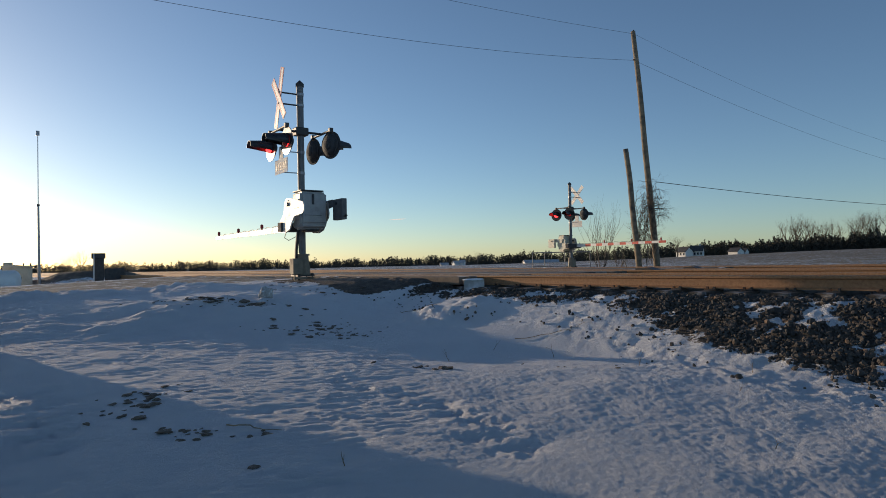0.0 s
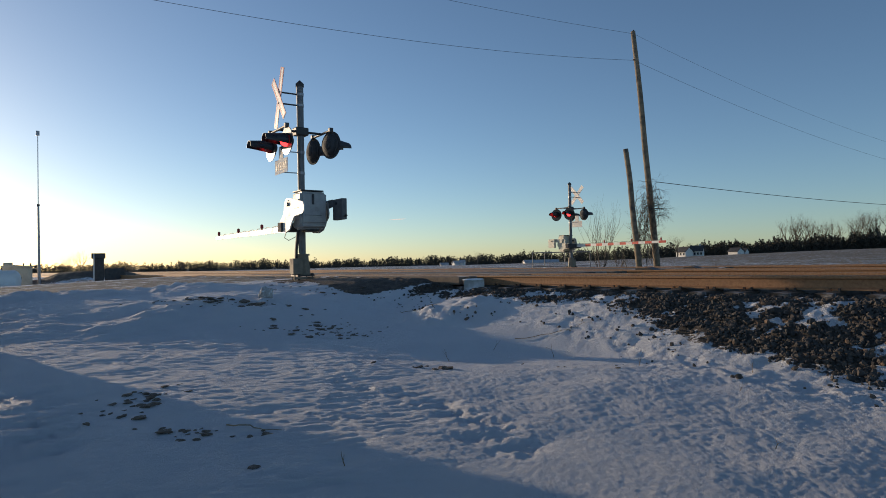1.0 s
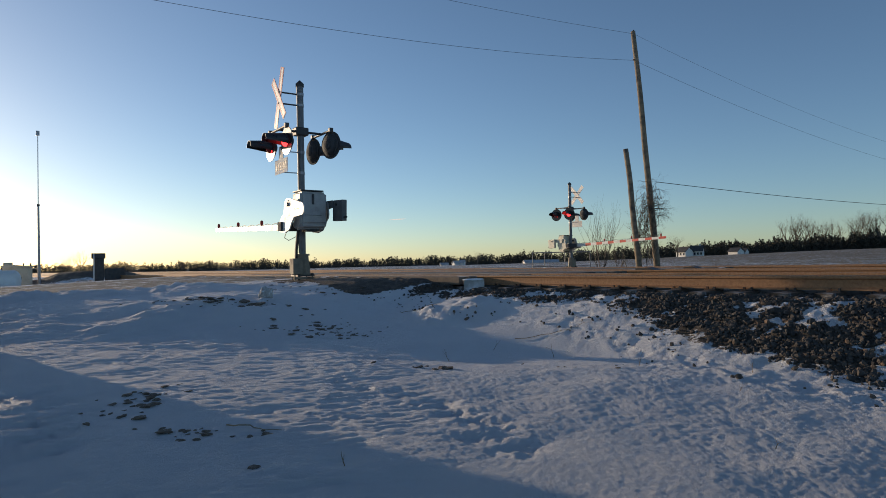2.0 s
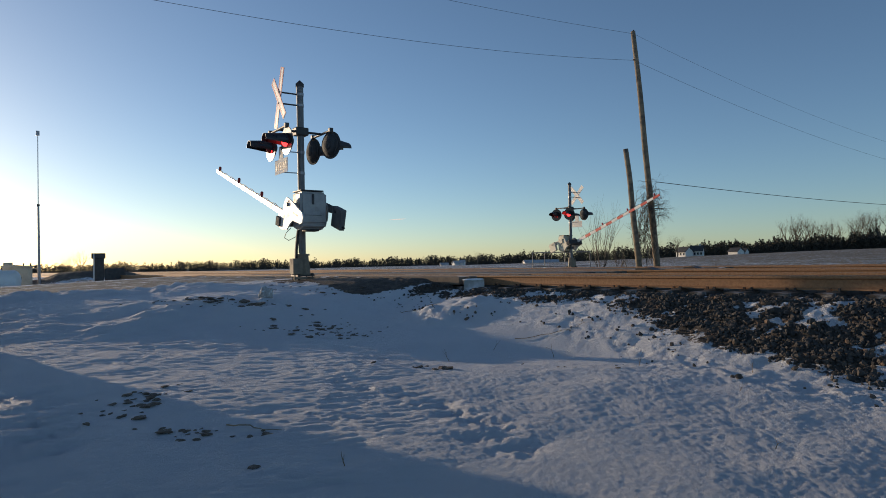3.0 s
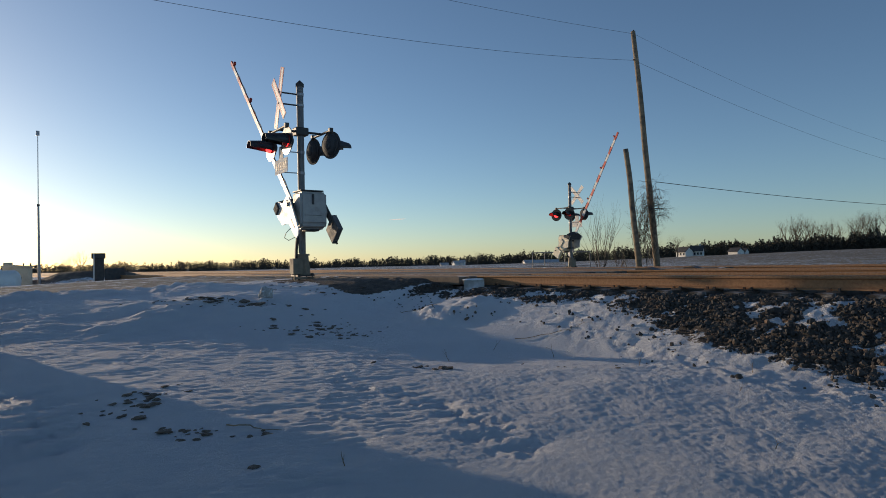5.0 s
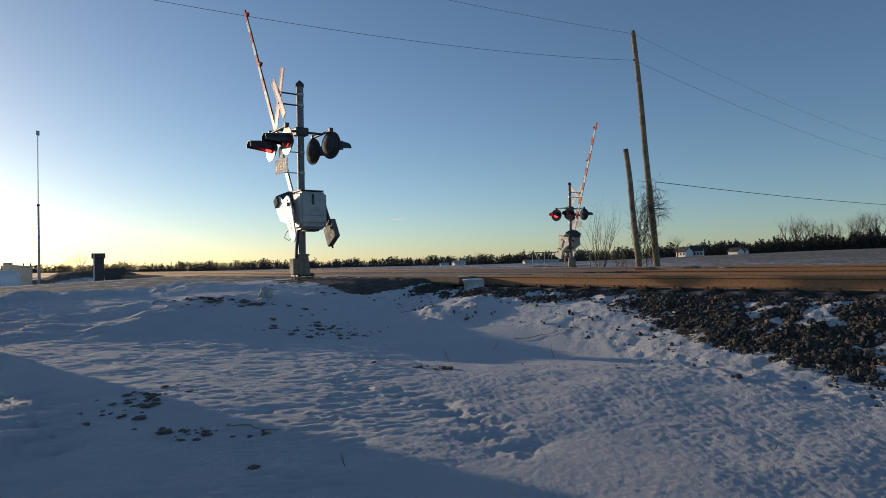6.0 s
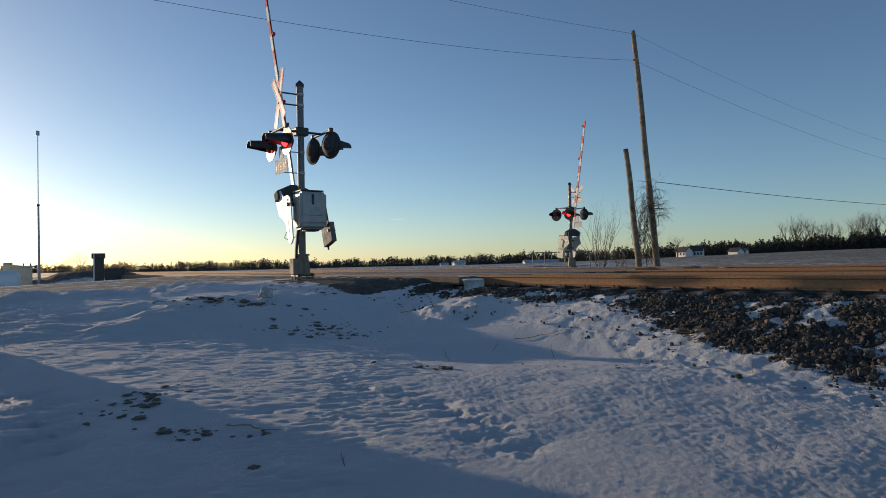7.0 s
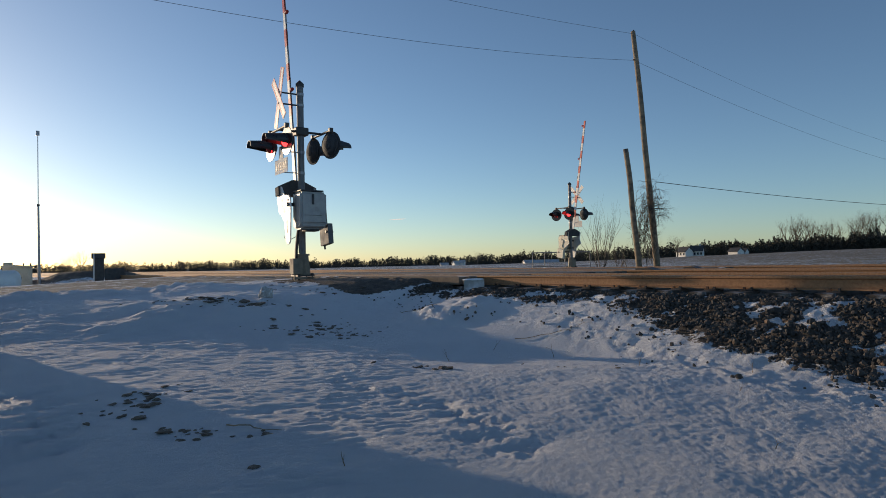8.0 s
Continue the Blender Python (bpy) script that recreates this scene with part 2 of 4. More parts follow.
def relief(x, y):
    """Height of the ground."""
    x, y = np.asarray(x, float), np.asarray(y, float)
    u, v = uv_of(x, y)
    w = w_of(x, y)
    dist = np.hypot(x, y)
    near = -0.84 - 0.022 * np.clip(0.82 * x - 0.57 * y, -10, 4) + 0.05 * fbm(x * 0.25, y * 0.25, 3)
    # the road's embankment and its snowy shoulder
    edge = 13.4 + 0.6 * fbm(u * 0.35, v * 0 + 2, 5) - 2.6 * smooth01(u, 5.5, 8.5)
    up = smooth01(w, edge - 5.4 + 3.6 * smooth01(u, 5, 8.5), edge + 0.3)
    road_z = -0.04 - 0.035 * np.clip(7.5 - u, 0, 12) - 0.012 * np.clip(u - 20, 0, 30)
    far_v = smooth01(w, 24.5, 29.0)
    road = near + (road_z - near) * up
    road = road + (-0.58 - road) * far_v
    # the track bed
    toe = foot_of(v)
    bed = near + (-0.27 - near) * smooth01(u, 6.1, 8.3)
    z = np.maximum(road, bed)
    over = smooth01(u, 8.3, 8.8) * (1 - smooth01(u, 20.4, 21.0))
    on_road = smooth01(w, 10.3, 10.5) * (1 - smooth01(w, 24.2, 24.8))
    z = z * (1 - over) + over * (-0.27 * (1 - on_road) - 0.16 * on_road)
    # beyond the tracks: a verge, then the field that rises to the right
    far = smooth01(u, 20.8, 24.5)
    az = np.degrees(np.arctan2(x, np.maximum(y, 1e-3)))
    rise = smooth01(az, 2, 36) * 4.6 * smooth01(dist, 70, 310)
    fall = (0.5 + 1.2 * smooth01(az, 5, 30) + 0.5 * smooth01(-az, 4, 26)) * smooth01(dist, 60, 330)
    field = -0.5 - 0.15 * smooth01(u, 25, 40) + rise
    far_road = smooth01(w, 13, 15) * (1 - smooth01(w, 23.2, 25.2)) * (1 - smooth01(u, 24, 60))
    field = field * (1 - far_road) + far_road * (-0.16 - 0.012 * np.clip(u - 20, 0, 30))
    z = z * (1 - far) + field * far - fall
    # wind-drifted snow, ploughed bank, footprints
    snow = (1 - smooth01(u, toe - 0.9, toe + 0.3)) * (1 - smooth01(w, 13.4, 14.6))
    ca, sa = math.cos(0.22), math.sin(0.22)
    p, q = x * ca + y * sa, -x * sa + y * ca
    bend = 0.5 * fbm(x * 0.8, y * 0.8, 13, 2)
    scales = 1 - np.abs(fbm(p * 3.4 + bend, q * 8.5 + bend, 21, 3, 0.6))
    ripple = fbm(p * 1.6, q * 5.0, 11, 2) * 0.008 + (scales - 0.8) * 0.036 + fbm(p * 11.0, q * 26.0, 25, 2) * 0.0045
    crust = fbm(x * 19, y * 19, 33, 3, 0.8) * 0.0065 + fbm(x * 1.9, y * 1.9, 35, 3) * 0.016
    lumps = fbm(x * 0.7, y * 0.7, 31, 3) * 0.035
    west = 1 - smooth01(x - 0.25 * fbm(x * 1.1, y * 1.1, 37, 3), -1.0, 0.3)
    calm = 0.5 + 0.5 * smooth01(fbm(x * 0.35, y * 0.35, 41, 2), -0.4, 0.2)
    shade = 1 - 0.8 * smooth01(y + 0.6 * x, 8.2, 9.0) * smooth01(x, -3.5, -2.0)
    z = z + snow * shade * ((ripple * west + crust * (1 - 0.75 * west)) * calm + lumps)
    # a slope of smooth snow below the road's shoulder, and a crusted rise at its foot
    z = z + 0.07 * bell(x, y, -2.7, 11.0, 1.8, 1.0) * snow + 0.06 * bell(w, u, 10.3, 4.5, 0.9, 3.0) * fbm(x * 1.5, y * 1.5, 44, 3) * 2 + 0.05 * bell(u, v, 7.0, 7.4, 1.5, 0.45) * (1 + 0.6 * fbm(x * 8, y * 8, 43, 3))
    z = z - 0.1 * bell(x, y, 1.0, 7.4, 1.6, 0.9) + 0.13 * bell(x, y, -0.1, 10.3, 1.1, 0.55) * (1 + 0.5 * fbm(x * 4, y * 4, 45, 3))
    # the ploughed bank and the drift that trails from the mound
    bank = np.exp(-((w - (13.5 + 0.35 * fbm(u * 0.6, u * 0, 51))) / 0.75) ** 2) * (1 - smooth01(u, 4.6, 6.0))
    z = z + bank * (0.05 + 0.14 * fbm(x * 1.3, y * 1.3, 55, 4) + 0.05 * fbm(x * 6, y * 6, 56, 3))
    z = z + 0.1 * bell(x, y, -3.7, 10.6, 1.4, 0.8) * (1 + 0.7 * fbm(x * 2, y * 2, 57, 3))
    crest = -4.35 + 0.12 * np.sin(y * 1.3) + 0.1 * (y - 8)
    z = z + (0.11 + 0.05 * fbm(x * 3, y * 3, 58, 3)) * np.exp(-((x - crest) / np.where(x < crest, 0.5, 0.28)) ** 2) * smooth01(y, 7.6, 9.0) * (1 - smooth01(y, 9.6, 11))
    # trodden snow: broken pits and rims
    chunks = fbm(x * 5.5, y * 5.5, 61, 4, 0.6)
    trod = np.zeros_like(z)
    for px, py, turn, size in TRACKS:
        trod = np.maximum(trod, size * bell((x - px) * math.cos(turn) + (y - py) * math.sin(turn), (y - py) * math.cos(turn) - (x - px) * math.sin(turn), 0, 0, 0.22 * size, 0.13 * size))
    z = z + trod * (0.055 * chunks - 0.012)
    rough_bed = smooth01(u, toe - 0.6, toe + 0.4) * (1 - over)
    z = z + rough_bed * 0.05 * fbm(x * 5, y * 5, 71, 3) + 0.035 * np.exp(-((u - toe + 0.55) / 0.45) ** 2) * smooth01(v, -3, 0) * (1 - smooth01(v, 5, 7)) * fbm(x * 5, y * 5, 72, 4, 0.6)
    mound = smooth01(x, -23.5, -22) * (1 - smooth01(x, -17.6, -15.9)) * np.exp(-((y - 34.5) / 1.3) ** 2)
    z = z + mound * (0.5 + 0.08 * fbm(x * 1.5, y * 1.5, 77, 3))
    z = z + 0.1 * smooth01(dist, 45, 90) * fbm(x * 0.12, y * 0.12, 81, 4)
    return z


def ground_z(x, y):
    return float(relief(np.array([x]), np.array([y]))[0])


def ground_material():
    m = bpy.data.materials.new("snow_and_soil")
    m.use_nodes = True
    nt = m.node_tree
    L = nt.links.new
    b = nt.nodes["Principled BSDF"]
    co = nt.nodes.new("ShaderNodeTexCoord")

    def noise_node(scale, detail=6, rough=0.6):
        n = nt.nodes.new("ShaderNodeTexNoise")
        n.inputs["Scale"].default_value, n.inputs["Detail"].default_value, n.inputs["Roughness"].default_value = scale, detail, rough
        L(co.outputs["Object"], n.inputs["Vector"])
        return n.outputs["Fac"]

    def ramp(fac, stops):
        r = nt.nodes.new("ShaderNodeValToRGB")
        while len(r.color_ramp.elements) < len(stops):
            r.color_ramp.elements.new(0.5)
        for e, (p, c) in zip(r.color_ramp.elements, stops):
            e.position, e.color = p, (*c, 1) if isinstance(c, tuple) else (c, c, c, 1)
        L(fac, r.inputs[0])
        return r.outputs[0]

    def mix(f, a, c):
        n = nt.nodes.new("ShaderNodeMixRGB")
        L(f, n.inputs[0])
        L(a, n.inputs[1])
        L(c, n.inputs[2])
        return n.outputs[0]

    def attr(name):
        n = nt.nodes.new("ShaderNodeAttribute")
        n.attribute_name = name
        return n.outputs["Fac"]

    def math_node(op, a, c):
        n = nt.nodes.new("ShaderNodeMath")
        n.operation = op
        for i, s in enumerate((a, c)):
            if isinstance(s, (int, float)):
                n.inputs[i].default_value = s
            else:
                L(s, n.inputs[i])
        return n.outputs[0]

    snow = ramp(noise_node(1.1), [(0.3, (0.82, 0.85, 0.89)), (0.7, (0.9, 0.92, 0.94))])
    soil = ramp(noise_node(9, 8), [(0.3, (0.035, 0.027, 0.022)), (0.72, (0.16, 0.12, 0.09))])
    roadc = ramp(noise_node(2.5, 8), [(0.3, (0.13, 0.105, 0.085)), (0.7, (0.34, 0.3, 0.25))])
    stub = ramp(noise_node(3.0, 8), [(0.3, (0.12, 0.085, 0.055)), (0.7, (0.3, 0.23, 0.16))])
    spots = noise_node(2.2, 8, 0.65)
    tiny = noise_node(7.0, 6, 0.7)
    bare = math_node("ADD", attr("bare"), math_node("MULTIPLY", math_node("SUBTRACT", tiny, 0.5), 1.1))
    c = mix(ramp(bare, [(0.46, 0.0), (0.54, 1.0)]), snow, soil)
    rd = math_node("ADD", attr("road"), math_node("MULTIPLY", math_node("SUBTRACT", spots, 0.5), 1.6))
    c = mix(ramp(rd, [(0.42, 0.0), (0.62, 1.0)]), c, roadc)
    fl = math_node("ADD", math_node("ADD", math_node("MULTIPLY", attr("field"), 0.84), math_node("MULTIPLY", math_node("SUBTRACT", noise_node(0.11, 5, 0.6), 0.5), 0.7)), math_node("MULTIPLY", math_node("SUBTRACT", noise_node(1.3, 6, 0.7), 0.5), 1.9))
    c = mix(ramp(fl, [(0.42, 0.0), (0.62, 1.0)]), c, stub)
    L(c, b.inputs["Base Color"])
    b.inputs["Roughness"].default_value = 0.72
    b.inputs["Specular IOR Level"].default_value = 0.4
    b.inputs["Subsurface Weight"].default_value = 0.0
    g1, g2 = noise_node(24, 8, 0.8), noise_node(140, 4, 0.7)
    h = math_node("ADD", math_node("MULTIPLY", g1, 1.0), math_node("MULTIPLY", g2, 0.6))
    bp = nt.nodes.new("ShaderNodeBump")
    bp.inputs["Strength"].default_value, bp.inputs["Distance"].default_value = 1.0, 0.05
    L(h, bp.inputs["Height"])
    L(bp.outputs[0], b.inputs["Normal"])
    return m


def snow_drift(x, y):
    """Where snow lies among the ballast."""
    return smooth01(fbm(x * 2.2, y * 2.2, 91, 3) + 0.7 * fbm(x * 7, y * 7, 95, 2), 0.1, 0.4)


def build_ground():
    th = np.concatenate([np.arange(-180, -44, 4.0), np.arange(-44, 44, 0.15), np.arange(44, 180, 4.0)])
    r = [0.1]
    while r[-1] < 2.5:
        r.append(r[-1] * 1.12)
    while r[-1] < 18:
        r.append(r[-1] * 1.0042)
    while r[-1] < 40:
        r.append(r[-1] * 1.009)
    while r[-1] < 4500:
        r.append(r[-1] * 1.06)
    r = np.array(r)
    T, R = np.meshgrid(np.radians(th), r)
    X, Y = R * np.sin(T), R * np.cos(T)
    Z = relief(X, Y)
    n, k = X.shape
    verts = np.stack([X, Y, Z], -1).reshape(-1, 3)
    i = np.arange(n - 1)[:, None] * k + np.arange(k)[None, :]
    j = np.arange(n - 1)[:, None] * k + (np.arange(k)[None, :] + 1) % k
    quads = np.stack([i, i + k, j + k, j], -1).reshape(-1, 4)[:, ::-1]
    verts = np.vstack([verts, [[0, 0, float(relief(np.array([0.0]), np.array([0.0]))[0])]]])
    c = len(verts) - 1
    tris = [(c, (a + 1) % k, a) for a in range(k)]
    me = bpy.data.meshes.new("ground")
    me.from_pydata(verts.tolist(), [], quads.tolist() + tris)
    me.shade_smooth()
    x, y = verts[:, 0], verts[:, 1]
    u, v = uv_of(x, y)
    w = w_of(x, y)
    toe = foot_of(v)
    bed = smooth01(u, toe - 0.6, toe + 0.5) * (1 - smooth01(u, 20.6, 22.0)) * (1 - smooth01(w, 10.2, 11.5) * (1 - smooth01(u, 8.4, 8.7))) * (1 - 0.8 * smooth01(w, 25, 27))
    bare = 0.8 * bed * (1 - 0.55 * snow_drift(x, y))
    pad = np.maximum(1.45 * bell(x, y, -2.4, 13.6, 2.0, 0.7), np.maximum(0.9 * bell(x, y, -3.9, 10.5, 0.8, 0.35), 0.6 * bell(x, y, -0.8, 12.2, 1.3, 0.6)))
    bare = np.maximum(bare, 0.55 * pad)
    # soil strip below the deck also carries the embankment side's shade as dark colour
    bare = np.maximum(bare, 0.95 * smooth01(u, 6.4, 7.0) * (1 - smooth01(u, 8.9, 9.3)) * smooth01(w, 10.4, 11.0) * (1 - smooth01(w, 14, 15)))
    bare = np.maximum(bare, 0.3 * bell(x, y, -1.9, 9.3, 1.4, 0.5))
    road = smooth01(w, 14.2, 15.2) * (1 - smooth01(w, 23.6, 24.8)) * (1 - smooth01(u, 60, 80)) * 0.66
    field = smooth01(u, 27, 34) * 0.68 + 0.2 * smooth01(u, 30, 60) * smooth01(x, 0, 90)
    field = np.maximum(field * (1 - road), smooth01(w, 24.5, 27) * (1 - smooth01(u, 8, 9)) * 0.5)
    mound = smooth01(x, -23.8, -22.5) * (1 - smooth01(x, -17.0, -15.8)) * np.exp(-((y - 34.2) / 1.5) ** 2)
    bare = np.maximum(bare, 0.9 * mound)
    for name, a in (("bare", bare), ("road", road), ("field", field)):
        at_ = me.attributes.new(name, "FLOAT", "POINT")
        at_.data.foreach_set("value", np.ascontiguousarray(a, dtype=np.float32))
    me.materials.append(ground_material())
    return tagged(new("ground", me), "wind-drifted snow over frozen soil, road shoulder and stubble field", "ground", kind="structure")


ground = build_ground()


# ---- rails, ties, crossing ----
def rail_outline():
    h = [(0.0, 0.0), (0.032, 0.0), (0.037, -0.006), (0.037, -0.034), (0.012, -0.05), (0.009, -0.1), (0.011, -0.15), (0.03, -0.16), (0.075, -0.172), (0.075, -0.185)]
    return [(-a, b) for a, b in h[:0:-1]] + h


def build_tracks():
    bm = prism(B(), rail_outline(), -60, 320, 1)
    bm.normal_update()
    for f in bm.faces:
        f.material_index = 1 if f.normal.z > 0.95 and f.calc_center_median().z > -0.01 else 0
    rail_mesh = mesh_of("rail", bm, [M_RAIL, M_RAILTOP])
    ties = []
    for k in range(4):
        bm = box(B(), (-1.3, -0.11, -0.375), (1.3, 0.11, -0.205), 0.012)
        for vt in bm.verts:
            vt.co += Vector((random.uniform(-0.02, 0.02), random.uniform(-0.006, 0.006), random.uniform(-0.006, 0.004)))
        ties.append(mesh_of("tie", bm, M_TIE))
    bm = box(B(), (-0.14, -0.08, -0.206), (0.14, 0.08, -0.185), 0.003)
    for a in (-0.1, 0.1):
        for b in (-0.05, 0.05):
            box(bm, (a - 0.014, b - 0.014, -0.185), (a + 0.014, b + 0.014, -0.155))
    plate = mesh_of("tie_plate", bm, M_DARK)
    for k, pair in enumerate(RAILS):
        track = thing(f"track_{k + 1}", Matrix.Translation(at(0, 0)) @ pose(0, 0, 0, 0, 0, TURN),
                      "railway track with rusty rails on dark timber ties", "railway track", "parallel tracks", "structure")
        for u in pair:
            r = new("rail", rail_mesh)
            r.parent, r.location = track, (u, 0, 0)
        c = sum(pair) / 2
        for i in range(-9, 19):
            t = new("tie", ties[(i * 7 + k) % 4])
            t.parent = track
            t.matrix_basis = pose(c + random.uniform(-0.04, 0.04), i * 0.53 + random.uniform(-0.03, 0.03), random.uniform(-0.006, 0.002), 0, 0, random.uniform(-1.2, 1.2))
            if k == 0:
                for u in pair:
                    p = new("tie_plate", plate)
                    p.parent, p.location = track, (u, t.location.y, 0)


build_tracks()


# ---- crossing signal with gate ----
def lamp(parent, pu, pv, pz, face, yaw):
    """One flashing lamp, facing -u (face -1) or +u (face 1): disc, housing, hood, and a lens drum turned to imitate
    flashing.
    """
    s, u, v, z = face, 0.0, 0.0, 0.0
    bm = B()
    tube(bm, (u - 0.006 * s, v, z), (u + 0.006 * s, v, z), 0.31, 0.31, 40)
    for f in bm.faces:
        f.material_index = 0 if f.normal.x * s > 0.5 else 1
    disc = part("background_disc", bm, [M_BLACK, M_DISCBACK], parent, "glossy black round backboard")
    disc.matrix_basis = pose(pu, pv, pz, 0, 0, yaw)
    bm = B()
    tube(bm, (u - 0.007 * s, v, z), (u - 0.05 * s, v, z), 0.265, 0.24, 32)
    tube(bm, (u - 0.05 * s, v, z), (u - 0.1 * s, v, z), 0.24, 0.12, 32)
    tube(bm, (u - 0.1 * s, v, z), (u - 0.13 * s, v, z), 0.12, 0.08, 24)
    part("housing", bm, M_DISCBACK, disc, "domed dark grey lamp back", True)
    bm = B()
    rings = []
    for i in range(7):
        d = 0.008 + 0.5 * i / 6
        cut = radians(120 - 28 * (i / 6))
        rad = 0.17 - 0.03 * i / 6
        rings.append([(bm.verts.new((u + d * s, v + rr * math.sin(a), z + rr * math.cos(a) - 0.02 * (i / 6))))
                      for rr in (rad, rad - 0.006) for a in [cut * (k / 12 * 2 - 1) for k in range(13)]])
    for a, b in zip(rings, rings[1:]):
        for k in range(12):
            bm.faces.new((a[k], a[k + 1], b[k + 1], b[k]))
            bm.faces.new((a[13 + k], b[13 + k], b[14 + k], a[14 + k]))
    for e in (rings[0], rings[-1]):
        for k in range(12):
            bm.faces.new((e[k], e[k + 1], e[14 + k], e[13 + k]))
    for k in (0, 12):
        for a, b in zip(rings, rings[1:]):
            bm.faces.new((a[k], b[k], b[13 + k], a[13 + k]))
    bmesh.ops.recalc_face_normals(bm, faces=bm.faces)
    part("hood", bm, M_BLACK, disc, smooth=False)
    # an added drum, half lit and half unlit, turns inside the lamp's mouth to imitate flashing
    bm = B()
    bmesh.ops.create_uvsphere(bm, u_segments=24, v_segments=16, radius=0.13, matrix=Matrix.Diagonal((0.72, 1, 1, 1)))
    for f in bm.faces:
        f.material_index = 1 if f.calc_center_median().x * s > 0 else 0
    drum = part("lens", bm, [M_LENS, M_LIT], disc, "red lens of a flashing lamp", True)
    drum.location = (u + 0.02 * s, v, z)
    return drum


def crossbuck(parent, u, angles, lengths, front, zc, face=-1):
    board = None
    for k, (ang, ln) in enumerate(zip(angles, lengths)):
        m = pose(u - 0.012 * k * face * -1, 0.02, zc, ang, 0, 0)
        bm = box(B(), (-0.005, -0.1, -ln / 2), (0.005, 0.1, ln / 2), 0.0)
        bm.transform(m)
        b = part("crossbuck_blade", bm, front, parent, "white crossbuck blade with red edges")
        board = board or b
        bm = B()
        for y in (-0.078, 0.078):
            box(bm, (face * 0.0055 if face > 0 else -0.0075, y - 0.022, -ln / 2 + 0.01), (0.0075 if face > 0 else -0.0055, y + 0.022, ln / 2 - 0.01))
        for z in (-ln / 2 + 0.02, ln / 2 - 0.02):
            box(bm, (face * 0.0055 if face > 0 else -0.0075, -0.07, z - 0.012), (0.0075 if face > 0 else -0.0055, 0.07, z + 0.012))
        bm.transform(m)
        part("red_edging", bm, M_RED, b, "red reflective edging")
    return board


PIVOT_Y = -0.22


def gate(parent, arm_len, pz, drop, shell, iron):
    """The moving gate: pivot at the origin, arm along +y when lowered."""
    g = new("gate_arm")
    g.parent = parent
    g.location = (0, PIVOT_Y, pz)
    tail = [(-0.8, 0.0), (-0.87, -0.08), (-0.86, -0.2), (-0.78, -0.25)]
    for s in (-1, 1):
        x = 0.4 * s
        shape = [(0.1, 0.14), (0.2, 0.06), (0.26, -0.2), (0.48, -drop + 0.14), (0.52, -drop - 0.12), (0.2, -drop - 0.14), (-0.06, -0.56), (-0.2, -0.4), (-0.34, -0.28)]
        shape = shape + (tail[::-1] if s < 0 else [(-0.36, -0.2), (-0.3, 0.06)]) + [(-0.1, 0.13)]
        p = part("side_plate", prism(B(), shape, x - 0.014, x + 0.014, 0), M_WHITE if s < 0 else shell, g)
        part("pivot_boss", tube(B(), (x - 0.05, 0, 0), (x + 0.05, 0, 0), 0.045, 0.045, 16), M_DARK, p)
        for a, b in ((0.1, 0.02), (-0.02, 0.08)):
            part("bolt", tube(B(), (x + s * 0.005, a, b), (x + s * 0.03, a, b), 0.016, 0.016, 6), M_DARK, p)
    slot = part("slot", box(B(), (-0.418, -0.62, -0.13), (-0.414, -0.3, -0.1)), M_DARK, g, "dark slot in the white plate")
    x = 0.5
    c = part("counterweight_arm", prism(B(), [(0.08, 0.09), (-0.46, 0.1), (-0.5, -0.06), (0.02, -0.12)], 0.43, 0.455, 0), iron, g, "painted steel counterweight arm")
    w = part("counterweight", box(B(), (0.46, -0.88, -0.36), (0.58, -0.42, 0.1), 0.015), iron, c, "cast counterweight block")
    part("weight_bolt", tube(B(), (0.53, -0.88, -0.28), (0.53, -0.96, -0.28), 0.022, 0.022, 8), M_DARK, w)
    part("weight_stud", tube(B(), (0.44, -0.6, 0.0), (0.62, -0.6, 0.0), 0.03, 0.03, 8), M_DARK, w)
    # dark tone includes the shade on the side seen when raised
    part("cross_member", prism(B(), [(-0.46, 0.3), (0.46, 0.3), (0.46, 0.5), (0.12, 0.66), (-0.12, 0.66), (-0.46, 0.5)], -drop - 0.1, -drop + 0.1, 2), M_DISCBACK, g, "steel cross member, its shade put into the dark tone")
    y0 = 0.52
    n = 15
    hgt = lambda t: 0.072 - 0.02 * t
    arm = new("arm_boards")
    arm.parent = g
    seg = arm_len / n
    for i in range(n):
        a, b = y0 + i * seg, y0 + (i + 1) * seg
        ha, hb = hgt(i / n), hgt((i + 1) / n)
        bm = prism(B(), [(a, -drop + ha), (b, -drop + hb), (b, -drop - hb), (a, -drop - ha)], -0.02, 0.02, 0)
        part("arm_band", bm, M_RED if (n - 1 - i) % 2 == 0 and i > 1 else M_WHITE, arm)
    for t in (0.36, 0.66, 0.955):
        y, z = y0 + arm_len * t, -drop + hgt(t)
        bm = tube(B(), (0, y, z), (0, y, z + 0.04), 0.03, 0.03, 10)
        tube(bm, (0, y, z + 0.04), (0, y, z + 0.12), 0.042, 0.038, 12)
        tube(bm, (0, y, z + 0.12), (0, y, z + 0.14), 0.038, 0.016, 12)
        part("arm_lamp", bm, M_TIP, arm, "small red arm lamp")
    pts = [(0.0, y0 + arm_len * k / 40, -drop + hgt(k / 40) + 0.022 + 0.02 * math.sin(k * 1.7)) for k in range(3, 39)]
    part("arm_cable", path_tube(B(), pts, 0.009, 5), M_WIRE, arm)
    return g


